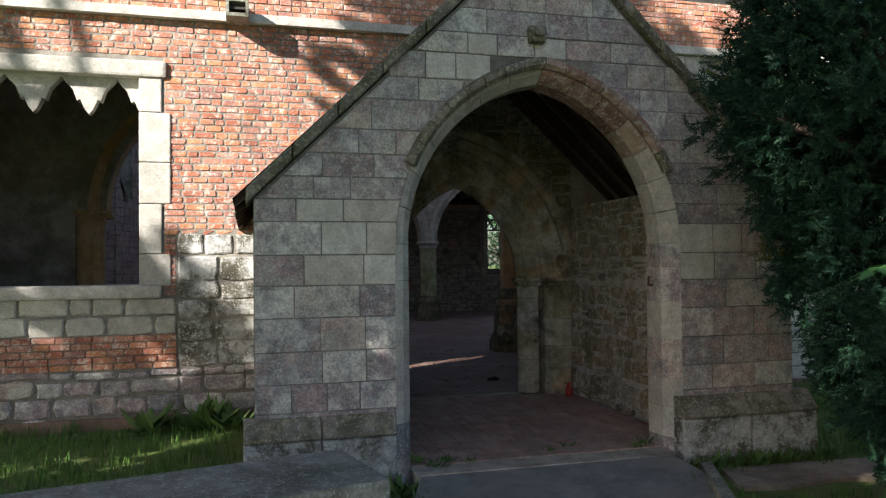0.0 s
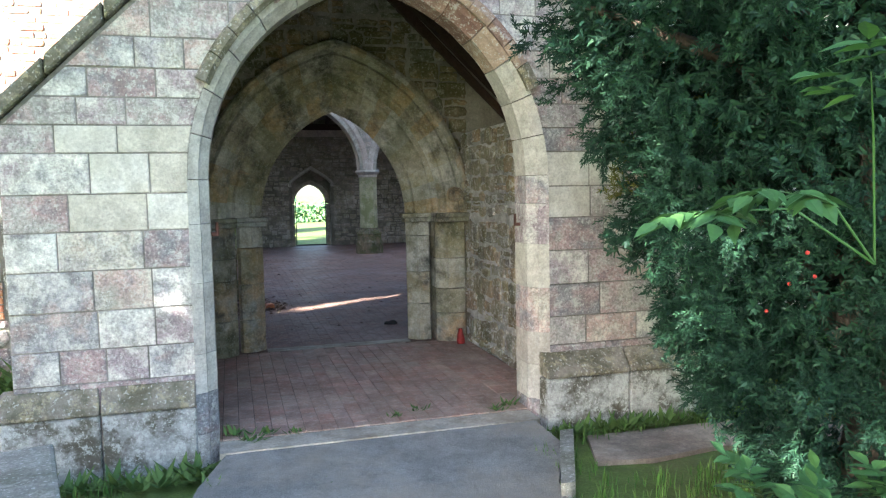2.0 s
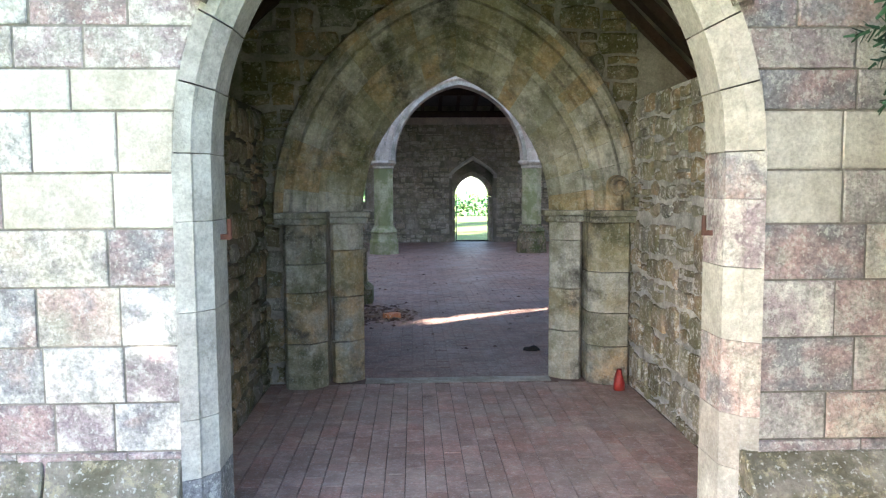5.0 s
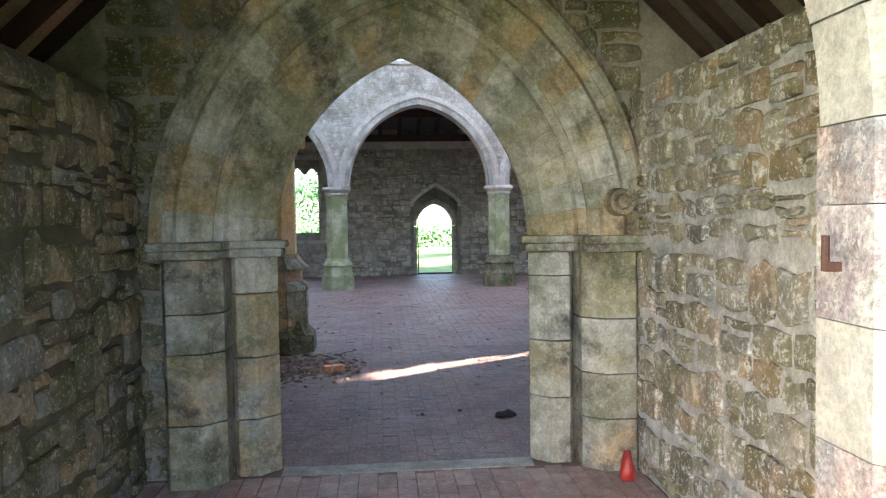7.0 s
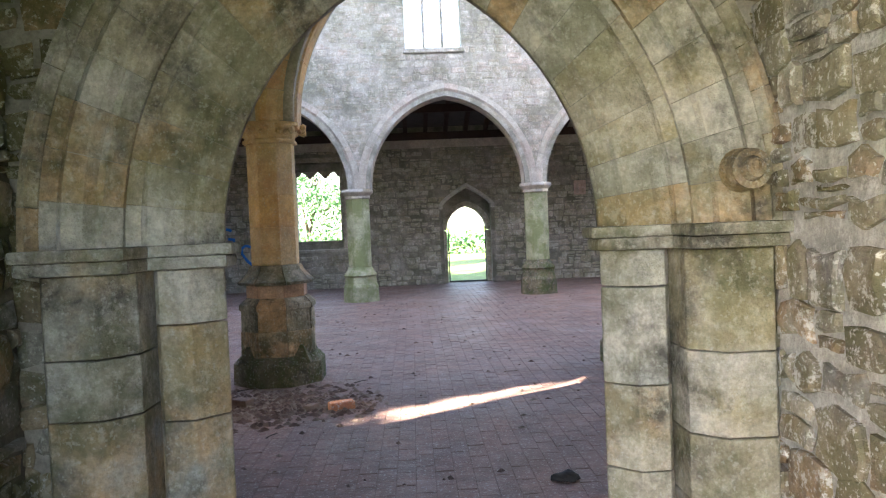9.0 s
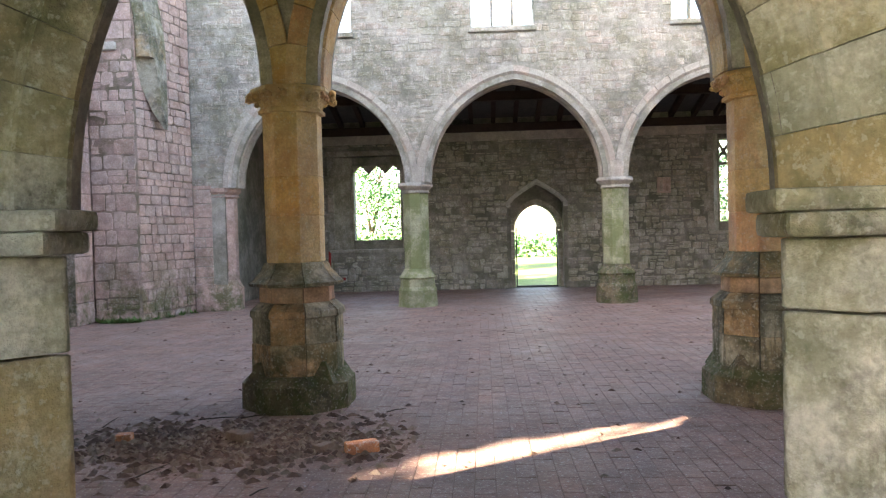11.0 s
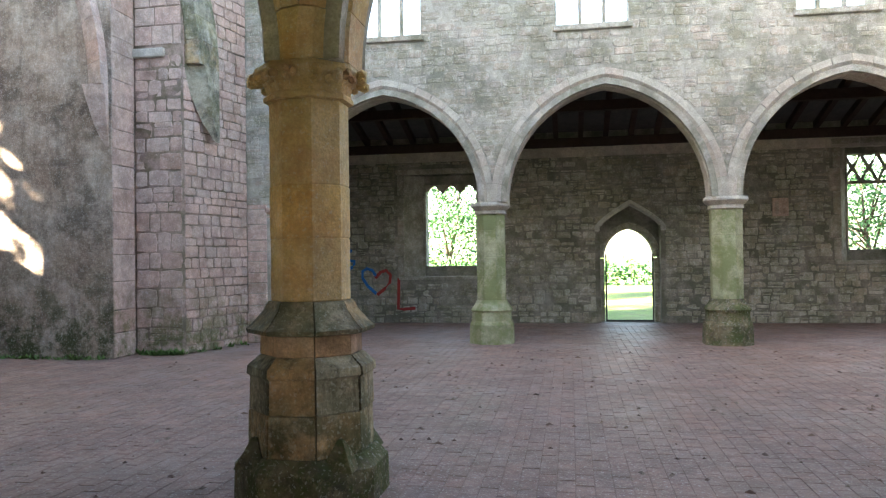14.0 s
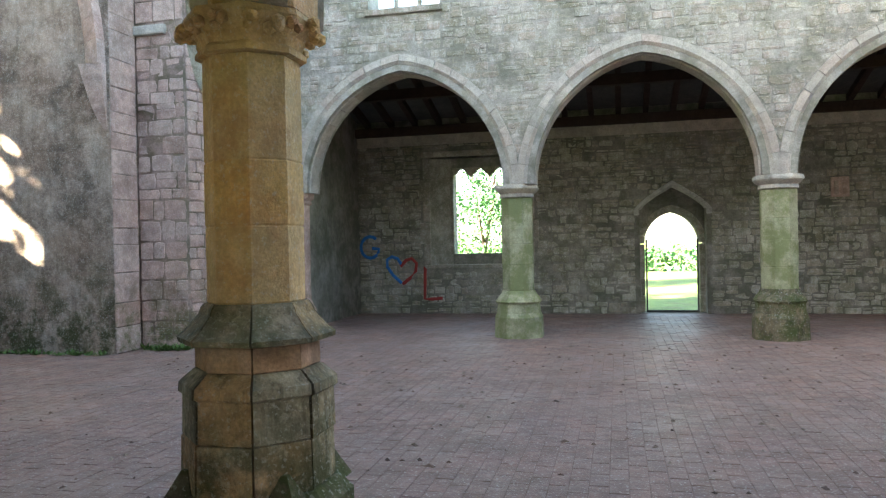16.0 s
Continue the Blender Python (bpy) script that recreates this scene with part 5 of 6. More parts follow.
# trees and hedge north of the church
tree("bright green tree outside the north window", (-1.5, 34.0, GZ), [(-1.0, 33.5, 1.8, 2.6, 1.6, 1.4), (-0.2, 34.5, 3.6, 1.7, 1.5, 1.6)], 8500, 0.15, M_TREE, 0.1, 15)
tree("bright green tree outside the lattice window", (12.5, 34.0, GZ), [(12.0, 34.0, 2.4, 2.6, 1.8, 1.8), (14.0, 34.6, 3.6, 2.4, 1.8, 2.2), (10.6, 35, 2.0, 1.6, 1.4, 1.2)], 9500, 0.15, M_TREE, 0.1, 16)
tree("small green tree beyond the north doorway", (2.9, 36.0, GZ), [(2.8, 36.0, 2.6, 1.5, 1.4, 1.3)], 2600, 0.18, M_TREE, 0.14, 17)
hedge = thing("hedge", "low clipped hedge across the far lawn", "hedge", at=(5, 47, GZ))
rnd = random.Random(19)
V, F = [], []
for i in range(9000):
    p = Vector((rnd.uniform(-30, 35), rnd.uniform(-0.5, 0.5), rnd.uniform(0, 1.15 + 0.2 * noise.noise(Vector((i * 0.01, 0, 0))))))
    leaf_quad(V, F, p, rand_dir(rnd), rand_dir(rnd), 0.3, 0.18)
tagged(place("foliage", mesh_from("foliage", V, F, M_TREE), hedge), kind="stuff")

# grass, longer by the walls
rnd = random.Random(23)
V, F = [], []
def tuft(x, y, h, n, spread):
    for _ in range(n):
        p = Vector((x + rnd.gauss(0, spread), y + rnd.gauss(0, spread), GZ - 0.02))
        a = rnd.uniform(0, 6.28)
        lean = Vector((math.cos(a), math.sin(a), 0)) * rnd.uniform(0.1, 0.6) * h
        w = Vector((-math.sin(a), math.cos(a), 0)) * 0.004
        k = len(V)
        V.extend([p - w, p + w, p + lean * 0.4 + Vector((0, 0, h * 0.6)) + w * 0.7, p + lean * 0.4 + Vector((0, 0, h * 0.6)) - w * 0.7, p + lean + Vector((0, 0, h))])
        F.extend([(k, k + 1, k + 2, k + 3), (k + 3, k + 2, k + 4)])


def on_grass(x, y):
    if 1.1 < x < 3.6 and y < 5.9:
        return False
    if 0.3 < x < 5.3 and y > 5.68:
        return False
    if 3.85 < x < 6.1 and 4.75 < y < 5.45:
        return False
    return True


for _ in range(9000):
    x, y = rnd.uniform(-3.4, 8.5), rnd.uniform(2.6, 8.9)
    if on_grass(x, y):
        edge = min(abs(y - 8.9), 1)
        tuft(x, y, rnd.uniform(0.05, 0.11) * (1.5 if edge < 0.4 else 1), 5, 0.03)
for _ in range(900):
    x, y = rnd.uniform(3.55, 3.7), rnd.uniform(-2, 4.6)
    tuft(x, y, 0.05, 4, 0.03)
grass = tagged(new("grass", mesh_from("grass", V, F, M_GRASS)), "uneven green churchyard grass", kind="stuff")


def weeds(label, spots, seed):
    w = thing("weeds", label, "weeds", "weeds by the porch", at=(spots[0][0], spots[0][1], spots[0][2]))
    rnd = random.Random(seed)
    V, F = [], []
    o = Vector(spots[0][:3])
    for x, y, z, size, n in [(s[0], s[1], s[2], s[3] if len(s) > 3 else 0.12, 14) for s in spots]:
        for k in range(n):
            a = rnd.uniform(0, 6.28)
            d = Vector((math.cos(a), math.sin(a), rnd.uniform(0.25, 1.3))).normalized()
            leaf_quad(V, F, Vector((x + rnd.gauss(0, 0.03), y + rnd.gauss(0, 0.02), z)) - o, d, (Vector((0, 0, 1)) - d * 0.4).normalized(), size * rnd.uniform(0.6, 1.3), size * 0.32)
    tagged(place("leaves", mesh_from("leaves", V, F, M_WEED), w), kind="stuff")


rnd = random.Random(77)
weeds("green weeds growing along the foot of the plinth", [(3.95 + i * 0.085, 5.64 + rnd.uniform(-0.06, 0.02), GZ - 0.01, rnd.uniform(0.08, 0.16)) for i in range(17)], 1)
weeds("green weeds at the foot of the porch wall", [(0.6 + i * 0.11, 5.66 + rnd.uniform(-0.06, 0.02), GZ - 0.01, rnd.uniform(0.09, 0.17)) for i in range(10)], 2)
weeds("tall green weeds where brick wall and porch meet", [(-0.6 + i * 0.12, 8.5 + rnd.uniform(-0.2, 0.1), GZ - 0.02, rnd.uniform(0.2, 0.42)) for i in range(9)], 3)
weeds("small weeds sprouting on the porch threshold", [(1.72, 6.05, 0.0, 0.08), (1.9, 6.0, 0.0, 0.1), (1.8, 5.95, -0.02, 0.09), (2.85, 6.1, 0, 0.05), (3.05, 6.2, 0, 0.06), (3.6, 6.0, 0, 0.07), (3.72, 6.1, 0, 0.08), (2.1, 5.98, -0.01, 0.06)], 4)
weeds("clump of weeds in front of the porch wall", [(1.45, 5.55, GZ, 0.16), (1.3, 5.5, GZ, 0.15), (1.15, 5.5, GZ, 0.13), (1.6, 5.35, GZ, 0.1), (2.2, 5.2, GZ, 0.06)], 5)

rnd = random.Random(78)
weeds("low green plants along the foot of the tower wall", [(rnd.uniform(-5.6, -3.5), 18.42 - abs(rnd.gauss(0, 0.06)), 0.0, rnd.uniform(0.05, 0.11)) for _ in range(34)], 6)
weeds("low green plants along the foot of the pink pier", [(rnd.uniform(-3.4, -2.6), 18.95 - abs(rnd.gauss(0, 0.07)), 0.0, rnd.uniform(0.06, 0.13)) for _ in range(26)] + [(-2.5 + 0.1 * k, 19.25 + 0.3 * k, 0.0, 0.11) for k in range(4)], 7)
weeds("green weeds on the path edge by the tomb", [(1.25 + rnd.gauss(0, 0.16), 4.85 + rnd.gauss(0, 0.12), GZ, rnd.uniform(0.05, 0.11)) for _ in range(16)], 8)

# ---- tomb in the foreground ----
tomb = thing("chest_tomb", "low chest tomb with a lichened grey stone slab", "tomb", at=(0.05, 4.05, GZ))
tomb.rotation_euler = (0, 0, radians(13.5))
part("ledger_slab", boxed(-1.15, 0.98, -0.36, 0.36, 0.5, 0.61, 0.02), M_SLAB, tomb)
part("body", boxed(-1.05, 0.88, -0.28, 0.28, -0.05, 0.5, 0.02), M_SLAB, tomb)
# ---- small fittings ----
for x, s in ((1.64, 1), (3.82, -1)):
    h = thing("gate_hinge_pin", "rusty iron gate hinge pin set in the porch jamb", "hinge", "gate hinge pins", at=(x, PF + 0.24, 1.38))
    part("strap", boxed(-0.03, 0.02, -0.01, 0.01, -0.012, 0.012) if s > 0 else boxed(-0.02, 0.03, -0.01, 0.01, -0.012, 0.012), M_IRON, h)
    b = bmesh.new()
    bmesh.ops.create_cone(b, cap_ends=True, segments=10, radius1=0.011, radius2=0.01, depth=0.09, matrix=pose(0.018 * s, 0, 0.035))
    part("pin", b, M_IRON, h)
hopper = thing("wall_hopper", "weathered wooden hopper box projecting from the brick wall", "hopper", at=(0.3, SW, 4.36))
b = bmesh.new()
for x0, x1, z0, z1 in ((-0.12, 0.12, -0.1, -0.06), (-0.12, -0.085, -0.06, 0.1), (0.085, 0.12, -0.06, 0.1), (-0.085, 0.085, 0.06, 0.1)):
    box(b, x0, x1, -0.34, 0.0, z0, z1, 0.006)
part("box", b, M_SLAB, hopper)
part("grating", boxed(-0.085, 0.085, -0.3, -0.28, -0.01, 0.015), M_DARKIRON, hopper)
plaque = thing("wall_plaque", "small weathered carved stone plaque in the north wall", "plaque", at=(7.07, NW, 2.25))
part("frame", boxed(-0.17, 0.17, -0.07, 0.03, -0.2, -0.16, 0.01), M_DAMP, plaque)
part("panel", boxed(-0.15, 0.15, -0.045, 0.03, -0.16, 0.2, 0.02), M_PINK, plaque)
for i in (-1, 1):
    part("relief", boxed(i * 0.07 - 0.035, i * 0.07 + 0.035, -0.075, -0.04, -0.12, 0.13, 0.02), M_PINK, plaque)

# ---- sprayed letters and heart on the north wall ----
def stroke(name, pts, mat, label, width=0.035):
    b = bmesh.new()
    tube(b, [(x, 0, z) for x, z in pts], [width] * len(pts), 6)
    for v in b.verts:
        v.co.y *= 0.35
    t = thing(name, label, "graffiti", "graffiti", at=(0, NW - 0.032, 0))
    part("paint", b, mat, t)


stroke("sprayed_letter", [(-1.76 + 0.2 * math.cos(radians(a)), 1.36 + 0.22 * math.sin(radians(a))) for a in range(50, 341, 20)] + [(-1.57, 1.32), (-1.72, 1.34)], M_BLUEP, "blue sprayed letter G on the stone wall")
stroke("sprayed_heart", [(-1.1, 0.62), (-1.28, 0.78), (-1.4, 0.96), (-1.4, 1.1), (-1.3, 1.16), (-1.18, 1.12), (-1.1, 1.0)], M_BLUEP, "blue half of a sprayed heart on the wall")
stroke("sprayed_heart", [(-1.12, 0.96), (-1.0, 1.08), (-0.88, 1.12), (-0.78, 1.02), (-0.8, 0.86), (-0.92, 0.72), (-1.08, 0.6)], M_REDP, "red half of a sprayed heart on the wall")
stroke("sprayed_letter", [(-0.6, 0.95), (-0.61, 0.6), (-0.62, 0.3), (-0.5, 0.29), (-0.25, 0.31)], M_REDP, "dark red sprayed letter L on the stone wall")

# ---- litter ----
bag = thing("red_bag", "crumpled red plastic bag against the doorway", "bag", at=(4.08, 8.42, 0))
b = bmesh.new()
bmesh.ops.create_cone(b, cap_ends=True, segments=14, radius1=0.05, radius2=0.02, depth=0.16, matrix=pose(0, 0, 0.08))
bmesh.ops.subdivide_edges(b, edges=list(b.edges), cuts=2, use_grid_fill=True)
for v in b.verts:
    v.co += noise.noise_vector(v.co * 22) * 0.012
    v.co.z = max(0.0, v.co.z)
part("sack", b, M_RED, bag, smooth=True)
rag = thing("dark_rag", "dark crumpled rag lying on the brick floor", "rag", at=(3.62, 9.86, 0))
b = bmesh.new()
bmesh.ops.create_icosphere(b, subdivisions=3, radius=1, matrix=Matrix.Diagonal((0.085, 0.05, 0.03, 1)))
for v in b.verts:
    v.co += noise.noise_vector(v.co * 30) * 0.02
    v.co.z = max(0.0, v.co.z + 0.012)
part("cloth", b, M_BLACK, rag, smooth=True)


def loose_brick(x, y, rz, mat, label, size=(0.2, 0.1, 0.065), tilt=0):
    t = thing("loose_brick", label, "brick", "loose bricks", at=(x, y, 0))
    t.rotation_euler = (0, 0, radians(rz))
    b = boxed(-size[0] / 2, size[0] / 2, -size[1] / 2, size[1] / 2, 0, size[2], 0.008)
    for v in b.verts:
        v.co += noise.noise_vector(v.co * 18 + Vector((x, y, 0))) * 0.008
        v.co.z = max(0, v.co.z)
    part("block", b, mat, t)


loose_brick(2.2, 11.75, 25, M_BRICK, "broken orange-red brick lying in the rubble")
loose_brick(1.35, 12.0, -30, M_DEBRIS, "broken brown brick lying in the rubble", (0.16, 0.1, 0.07))
loose_brick(0.55, 12.05, 10, M_BRICK, "broken red brick lying in the rubble", (0.1, 0.09, 0.05))
loose_brick(1.95, 11.8, 60, M_DEBRIS, "small broken stone in the rubble", (0.13, 0.07, 0.04))
rnd = random.Random(91)
V, F = [], []
for i in range(2600):
    if i < 2000:
        x, y = rnd.gauss(1.3, 0.55), rnd.gauss(11.95, 0.28)
        if x > 2.5 or y < 10.6:
            continue
    else:
        x, y = rnd.uniform(-2.5, 7), rnd.uniform(9.9, 20)
    s = rnd.uniform(0.004, 0.022) * (1.25 if i < 2000 else 0.8)
    a = rnd.uniform(0, 6.28)
    k = len(V)
    ca, sa, e = math.cos(a) * s, math.sin(a) * s, rnd.uniform(1, 2.4)
    V += [Vector((x - ca * e - sa, y - sa * e + ca, 0.001)), Vector((x + ca * e - sa * 0.7, y + sa * e + ca, 0.001)), Vector((x + ca * e + sa, y + sa * e - ca, 0.001)), Vector((x - ca * e + sa, y - sa * e - ca * 0.6, 0.001)),
          Vector((x - ca * 0.3, y, 0.004 + s * 0.9)), Vector((x + ca * 0.6, y + sa * 0.2, 0.003 + s * 0.7))]
    F += [(k, k + 1, k + 5, k + 4), (k + 1, k + 2, k + 5), (k + 2, k + 3, k + 4, k + 5), (k + 3, k, k + 4)]
tagged(new("rubble_crumbs", mesh_from("rubble_crumbs", V, F, M_DEBRIS)), "crumbled mortar, leaves and chips scattered on the floor", kind="stuff")
rnd = random.Random(92)
for i in range(10):
    x, y = rnd.uniform(-1.5, 2.6), rnd.uniform(10.8, 13.6)
    t = thing("twig", "thin dry brown twig lying on the floor", "twig", "fallen twigs", at=(x, y, 0.006))
    a, ln = rnd.uniform(0, 3), rnd.uniform(0.12, 0.4)
    b = tube(bmesh.new(), [(0, 0, 0), (math.cos(a) * ln * 0.5, math.sin(a) * ln * 0.5 + 0.01, 0.004), (math.cos(a) * ln, math.sin(a) * ln, 0)], [0.005, 0.004, 0.002], 5)
    part("stick", b, M_BARK, t)


# ---- masonry pieces ----
PORCH_JOINTS = (0.05, 0.29, 0.49, 0.7, 0.94, 1.19, 1.43, 1.66, 1.91, 2.08, 2.25, 2.43, 2.62, 2.86, 3.04, 3.25, 3.42, 3.62, 3.84)


def porch_stone(u, v, rnd):
    """Cream dressed blocks by the springing and the apex, weathered ashlar elsewhere."""
    d = abs(u - front_arch.xc)
    if 1.4 < v < 2.0 and 1.24 < d < 1.95:
        return M_CREAM_PORCH if rnd.random() < 0.6 else M_PORCH
    if 2.6 < v < 3.4 and d < 0.9 and rnd.random() < 0.35:
        return M_CREAM_PORCH
    return M_PORCH


lay(porch_front, FACE_S, -PF, GZ - 0.05, 4.3, (0.17, 0.22), (0.24, 0.5), front_spans, M_PORCH, name="ashlar_block", gap=0.009, proud=0.0, bev=0.006, uneven=0.005, seed=21, limit=300, joints=PORCH_JOINTS, pick=porch_stone)
S_HOLES = [(a - 0.22, b_ + 0.22, z0 - 0.14, z1 + 0.17) for a, b_, z0, z1 in WIN_S]


def south_spans(lo, hi):
    def f(z):
        s = [(lo, hi)]
        for a, b_, z0, z1 in S_HOLES:
            if z0 < z < z1:
                s = minus(s, a, b_)
        return [q for q in s if q[1] - q[0] > 0.03]
    return f


def brickwork(z):
    s = south_spans(-4.4, 0.5 if z < 2.2 else min(0.55 + (z - 2.2), 2.6))(z)
    return minus(s, -0.35, 2) if z < 1.95 else s


lay(wall_south, FACE_S, -SW, 1.27, 4.28, (0.066, 0.076), (0.1, 0.24), brickwork, M_BRICK, M_BRICK_I, name="brick", gap=0.013, proud=0.006, bev=0.005, near=lambda u, v: u > -0.7 and v < 3.6, seed=22, uneven=0.004, rough=0.006)
lay(wall_south, FACE_S, -SW, 4.38, 5.0, (0.068, 0.078), (0.1, 0.24), lambda z: [(-4.4, 9)], M_BRICK_I, M_BRICK_I, name="upper_brick", gap=0.012, proud=0.008, bev=0.005, limit=0, seed=23)
lay(wall_south, FACE_S, -SW, -0.2, 0.5, (0.16, 0.24), (0.2, 0.5), lambda z: [(-4.4, 0.5)], M_PORCH, name="base_stone", proud=0.03, gap=0.02, bev=0.02, rough=0.03, seed=24)
lay(wall_south, FACE_S, -SW, 0.5, 0.86, (0.068, 0.078), (0.15, 0.24), lambda z: [(-4.4, -0.35)], M_BRICK, name="low_brick", gap=0.012, proud=0.02, bev=0.005, seed=25)
lay(wall_south, FACE_S, -SW, 0.86, 1.27, (0.18, 0.22), (0.2, 0.5), lambda z: [(-4.4, -0.35)], M_CREAM, name="band_stone", proud=0.02, gap=0.016, bev=0.014, rough=0.02, seed=26)
lay(wall_south, FACE_S, -SW, 0.5, 1.95, (0.2, 0.32), (0.25, 0.5), lambda z: [(-0.35, 0.5)], M_PLINTH, name="quoin_stone", proud=0.02, gap=0.016, bev=0.014, rough=0.02, seed=27)
lay(wall_south, FACE_S, -SW, -0.2, 4.28, (0.16, 0.24), (0.2, 0.5), south_spans(5.0, 9.5), M_CREAM, name="side_stone", proud=0.02, gap=0.016, bev=0.014, seed=28, limit=120)
# back wall of the porch above the doorway
lay(wall_south, FACE_S, -SW, 0.0, 4.2, (0.12, 0.2), (0.14, 0.36),
    lambda z: [q for q in minus([(max(1.12, 0.4 + (z - 2.2) if z > 2.2 else 0), min(4.3, 5.1 - (z - 2.2) if z > 2.2 else 9))], 2.83 - (1.4 if z < 1.4 else max(0, Arch(2.83, 0.76, 1.4, 2.5).half(z, 0.62))), 2.83 + (1.4 if z < 1.4 else max(0, Arch(2.83, 0.76, 1.4, 2.5).half(z, 0.62)))) if q[1] - q[0] > 0.04],
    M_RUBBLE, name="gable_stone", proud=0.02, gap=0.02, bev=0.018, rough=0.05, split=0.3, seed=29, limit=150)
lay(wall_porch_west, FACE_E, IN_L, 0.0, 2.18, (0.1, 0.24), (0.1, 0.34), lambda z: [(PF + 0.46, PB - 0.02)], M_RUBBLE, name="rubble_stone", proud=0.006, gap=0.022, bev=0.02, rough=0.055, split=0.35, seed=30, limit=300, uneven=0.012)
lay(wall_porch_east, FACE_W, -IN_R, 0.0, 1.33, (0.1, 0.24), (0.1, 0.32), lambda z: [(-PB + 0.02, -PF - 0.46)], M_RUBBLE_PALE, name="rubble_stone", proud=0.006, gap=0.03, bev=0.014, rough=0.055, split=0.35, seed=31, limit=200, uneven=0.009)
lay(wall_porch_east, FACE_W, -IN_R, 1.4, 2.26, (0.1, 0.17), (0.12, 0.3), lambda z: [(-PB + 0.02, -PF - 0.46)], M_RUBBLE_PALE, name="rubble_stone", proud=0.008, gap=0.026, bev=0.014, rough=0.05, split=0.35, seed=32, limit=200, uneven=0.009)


def arcade_spans(arches, lo, hi):
    def f(z):
        s = [(lo, hi)]
        for c in arches:
            h = c.half(z, 0.25)
            if h > 0.01:
                s = minus(s, c.xc - h, c.xc + h)
        if 4.86 < z < 6.3:
            for a, b_ in CL:
                s = minus(s, a, b_)
        return [q for q in s if q[1] - q[0] > 0.04]
    return f


lay(wall_arcade_north, FACE_S, -NF, 2.3, 6.8, (0.075, 0.15), (0.1, 0.32), arcade_spans(N_ARCH, -2.3, 10.5), M_GREY, M_GREY_I, name="wall_stone", proud=0.004, gap=0.01, bev=0.009, rough=0.034, uneven=0.007, split=0.3, seed=33, near=lambda u, v: -0.5 < u < 7 and v < 5.0)
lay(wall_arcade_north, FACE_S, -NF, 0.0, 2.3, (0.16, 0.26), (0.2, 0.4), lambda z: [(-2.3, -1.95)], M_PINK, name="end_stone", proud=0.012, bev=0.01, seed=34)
lay(wall_north, FACE_S, -NW, 0.0, 3.4, (0.09, 0.17), (0.12, 0.34),
    lambda z: [q for q in (lambda s: minus(s, 4.2 - max(0.64 if z < 1.96 else 0, north_recess.half(z, 0.08) if z > 0 else 0), 4.2 + max(0.64 if z < 1.96 else 0, north_recess.half(z, 0.08))) if z < 2.48 else s)(
        minus(minus([(-2.0, 10.6)], *((-0.66, 1.66) if 0.91 < z < 3.26 else (99, 100))), *((8.0, 9.98) if 1.14 < z < 3.58 else (99, 100)))) if q[1] - q[0] > 0.04],
    M_DAMP, M_DAMP_I, name="wall_stone", proud=0.005, gap=0.011, bev=0.011, rough=0.036, uneven=0.008, split=0.3, seed=35, near=lambda u, v: 1.0 < u < 7.6 and v < 2.7)
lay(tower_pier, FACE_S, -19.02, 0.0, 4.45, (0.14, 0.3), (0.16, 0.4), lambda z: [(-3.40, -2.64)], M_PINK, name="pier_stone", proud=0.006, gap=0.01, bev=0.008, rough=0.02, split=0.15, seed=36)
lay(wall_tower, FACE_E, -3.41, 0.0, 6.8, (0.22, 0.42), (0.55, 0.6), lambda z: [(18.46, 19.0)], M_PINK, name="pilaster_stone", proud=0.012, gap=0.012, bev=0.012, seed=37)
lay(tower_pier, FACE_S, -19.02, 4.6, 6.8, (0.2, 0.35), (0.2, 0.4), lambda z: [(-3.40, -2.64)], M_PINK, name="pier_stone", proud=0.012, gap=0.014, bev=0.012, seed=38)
part("impost", boxed(-3.42, -2.9, 18.96, 19.2, 4.42, 4.56, 0.03), M_ARCH, tower_pier)
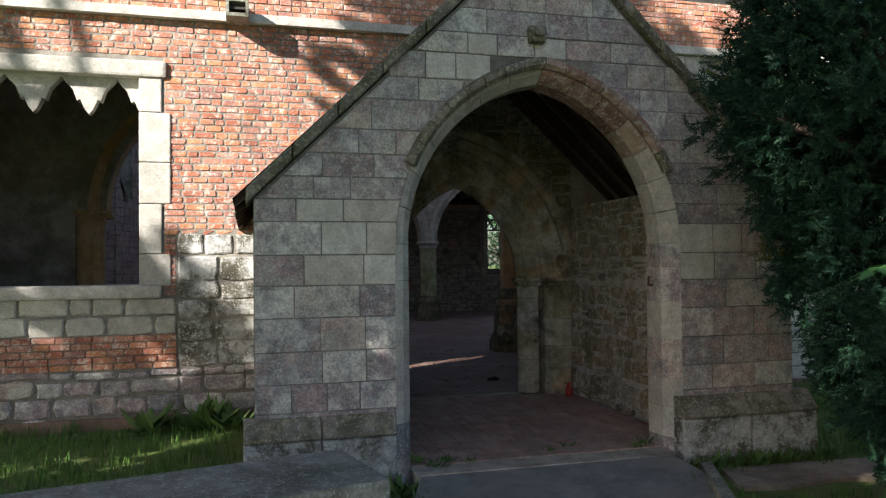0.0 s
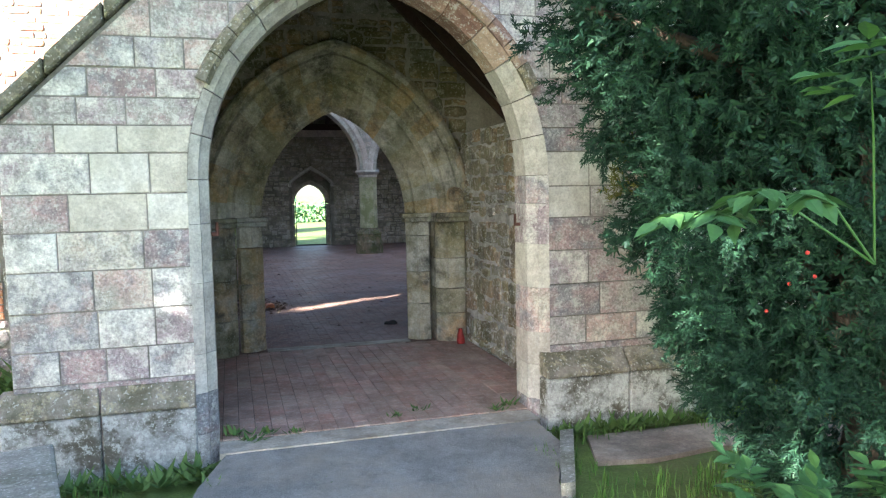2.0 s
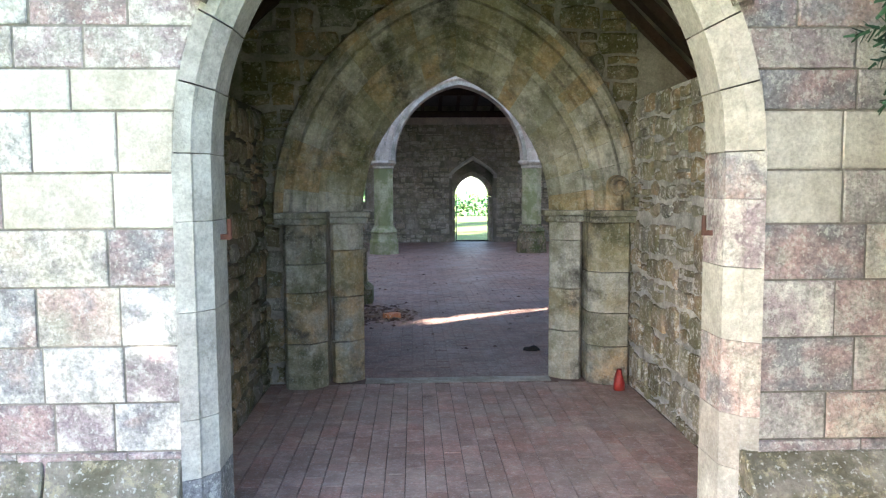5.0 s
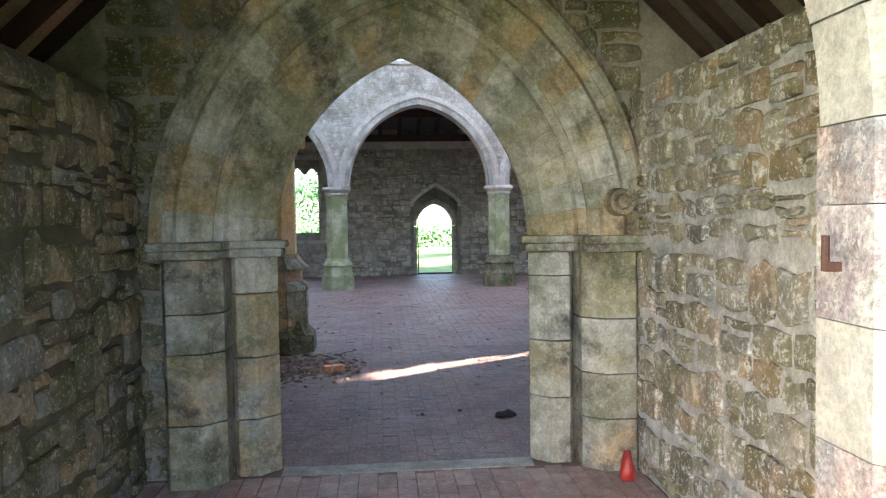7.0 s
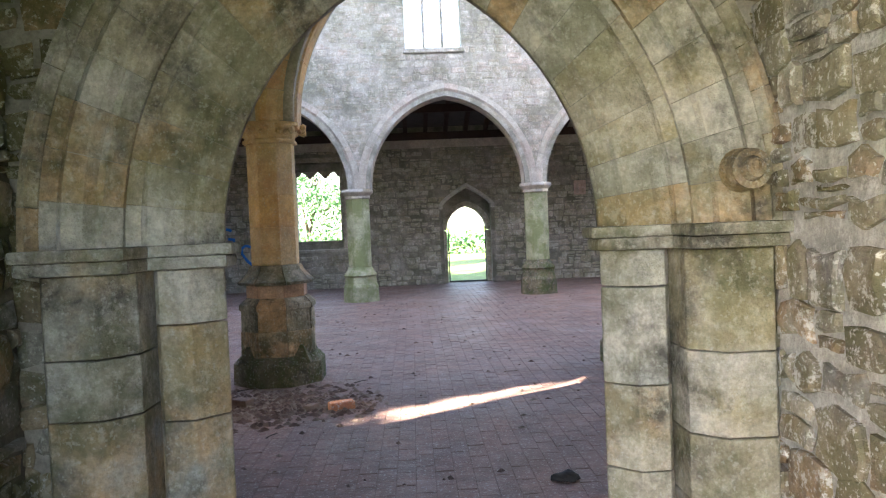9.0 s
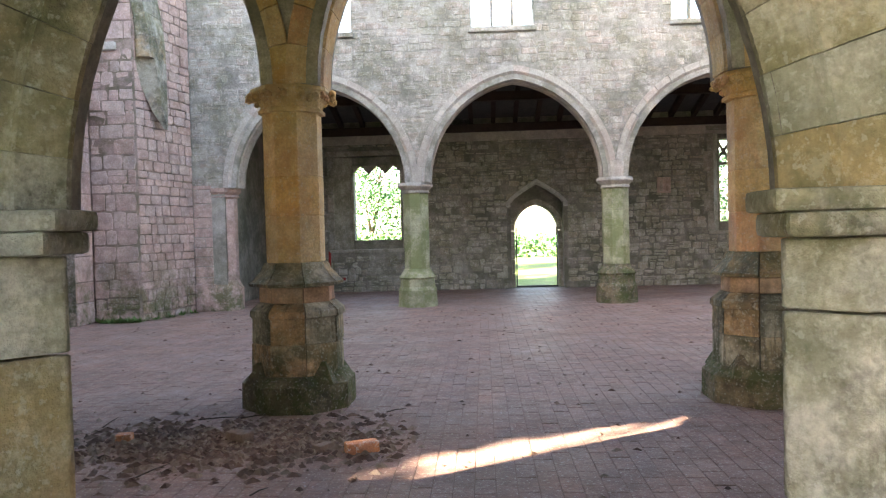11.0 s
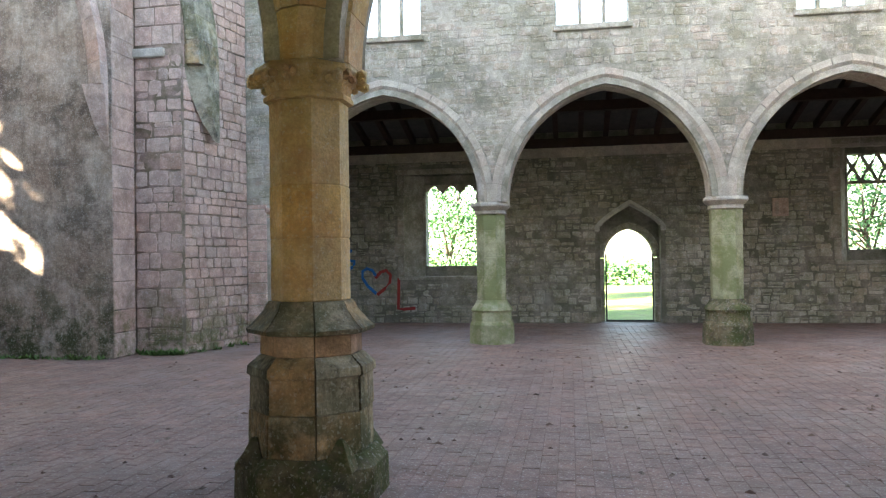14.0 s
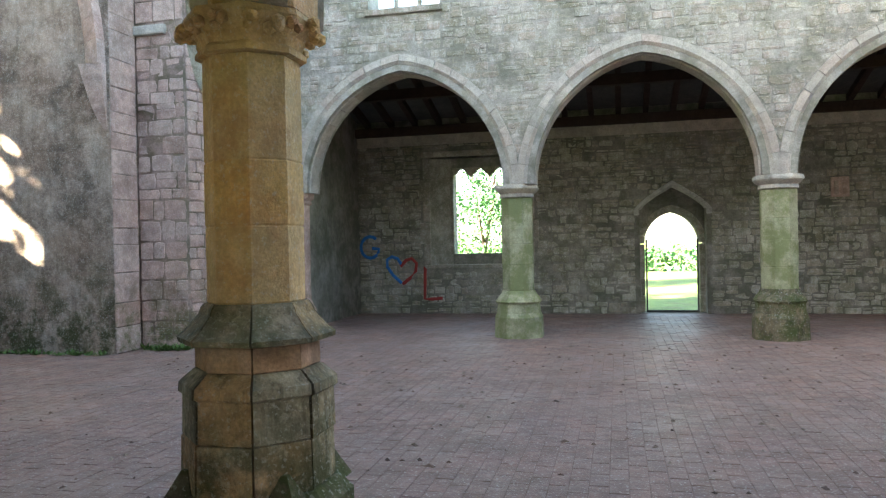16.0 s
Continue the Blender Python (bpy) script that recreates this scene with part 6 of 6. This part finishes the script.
# splayed flank of the pier
FLANK = Matrix(((0.211, 0, 0.977, -2.62), (0.977, 0, -0.211, 19.02), (0, 1, 0, 0), (0, 0, 0, 1)))
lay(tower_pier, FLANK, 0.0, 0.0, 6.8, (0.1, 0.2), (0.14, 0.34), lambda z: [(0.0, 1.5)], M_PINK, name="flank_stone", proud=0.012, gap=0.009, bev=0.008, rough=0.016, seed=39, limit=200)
part("wall_plinth", boxed(-2.3, -1.9, NF - 0.06, NF + 0.1, 0, 0.5, 0.03), M_PINK, wall_arcade_north)


# ---- floor bricks ----
def paving(parent, x0, x1, y0, y1, bw, bl, along_y, mat, mat_far, near, limit, seed, skip=None):
    rnd = random.Random(seed)
    V, F, made, row = [], [], 0, 0
    u0, u1, v0, v1 = (x0, x1, y0, y1) if along_y else (y0, y1, x0, x1)
    u = u0
    while u < u1 - 0.02:
        v = v0 - (bl / 2 if row % 2 else 0) + rnd.uniform(-0.02, 0.02)
        while v < v1:
            a, b_ = max(v, v0) + 0.0025, min(v + bl, v1) - 0.0025
            if b_ - a > 0.03:
                c = [(u + 0.0025, a), (min(u + bw, u1) - 0.0025, a), (min(u + bw, u1) - 0.0025, b_), (u + 0.0025, b_)]
                if not along_y:
                    c = [(q, p) for p, q in c][::-1]
                cx, cy = sum(p[0] for p in c) / 4, sum(p[1] for p in c) / 4
                if not (skip and skip(cx, cy)):
                    tilt = (rnd.uniform(-1, 1) * 0.012, rnd.uniform(-1, 1) * 0.012)
                    vs, fs = stone_quad(c, rnd.uniform(-0.0025, 0.0005), 0.025, 0.003, rnd, 0)
                    vs = [(p[0], p[1], p[2] + (p[0] - cx) * tilt[0] + (p[1] - cy) * tilt[1]) for p in vs]
                    if near(cx, cy) and made < limit:
                        place("paving_brick", mesh_from("paving_brick", vs, fs, mat), parent)
                        made += 1
                    else:
                        n = len(V)
                        V += vs
                        F += [tuple(i + n for i in f) for f in fs]
            v += bl
        u += bw
        row += 1
    ob = place("paving_courses", mesh_from("paving_courses", V, F, mat_far), parent)
    tagged(ob, kind="stuff")


paving(porch_floor, 1.3, 4.2, 5.98, 8.71, 0.112, 0.225, True, M_PORCH_PAVER, M_PORCH_PAVER, lambda x, y: True, 300, 51)
paving(floor, -5.5, 10.5, 8.88, 24.28, 0.112, 0.225, True, M_PAVER, M_PAVER_I, lambda x, y: 2.1 < x < 3.7 and 9.0 < y < 14, 300, 52)
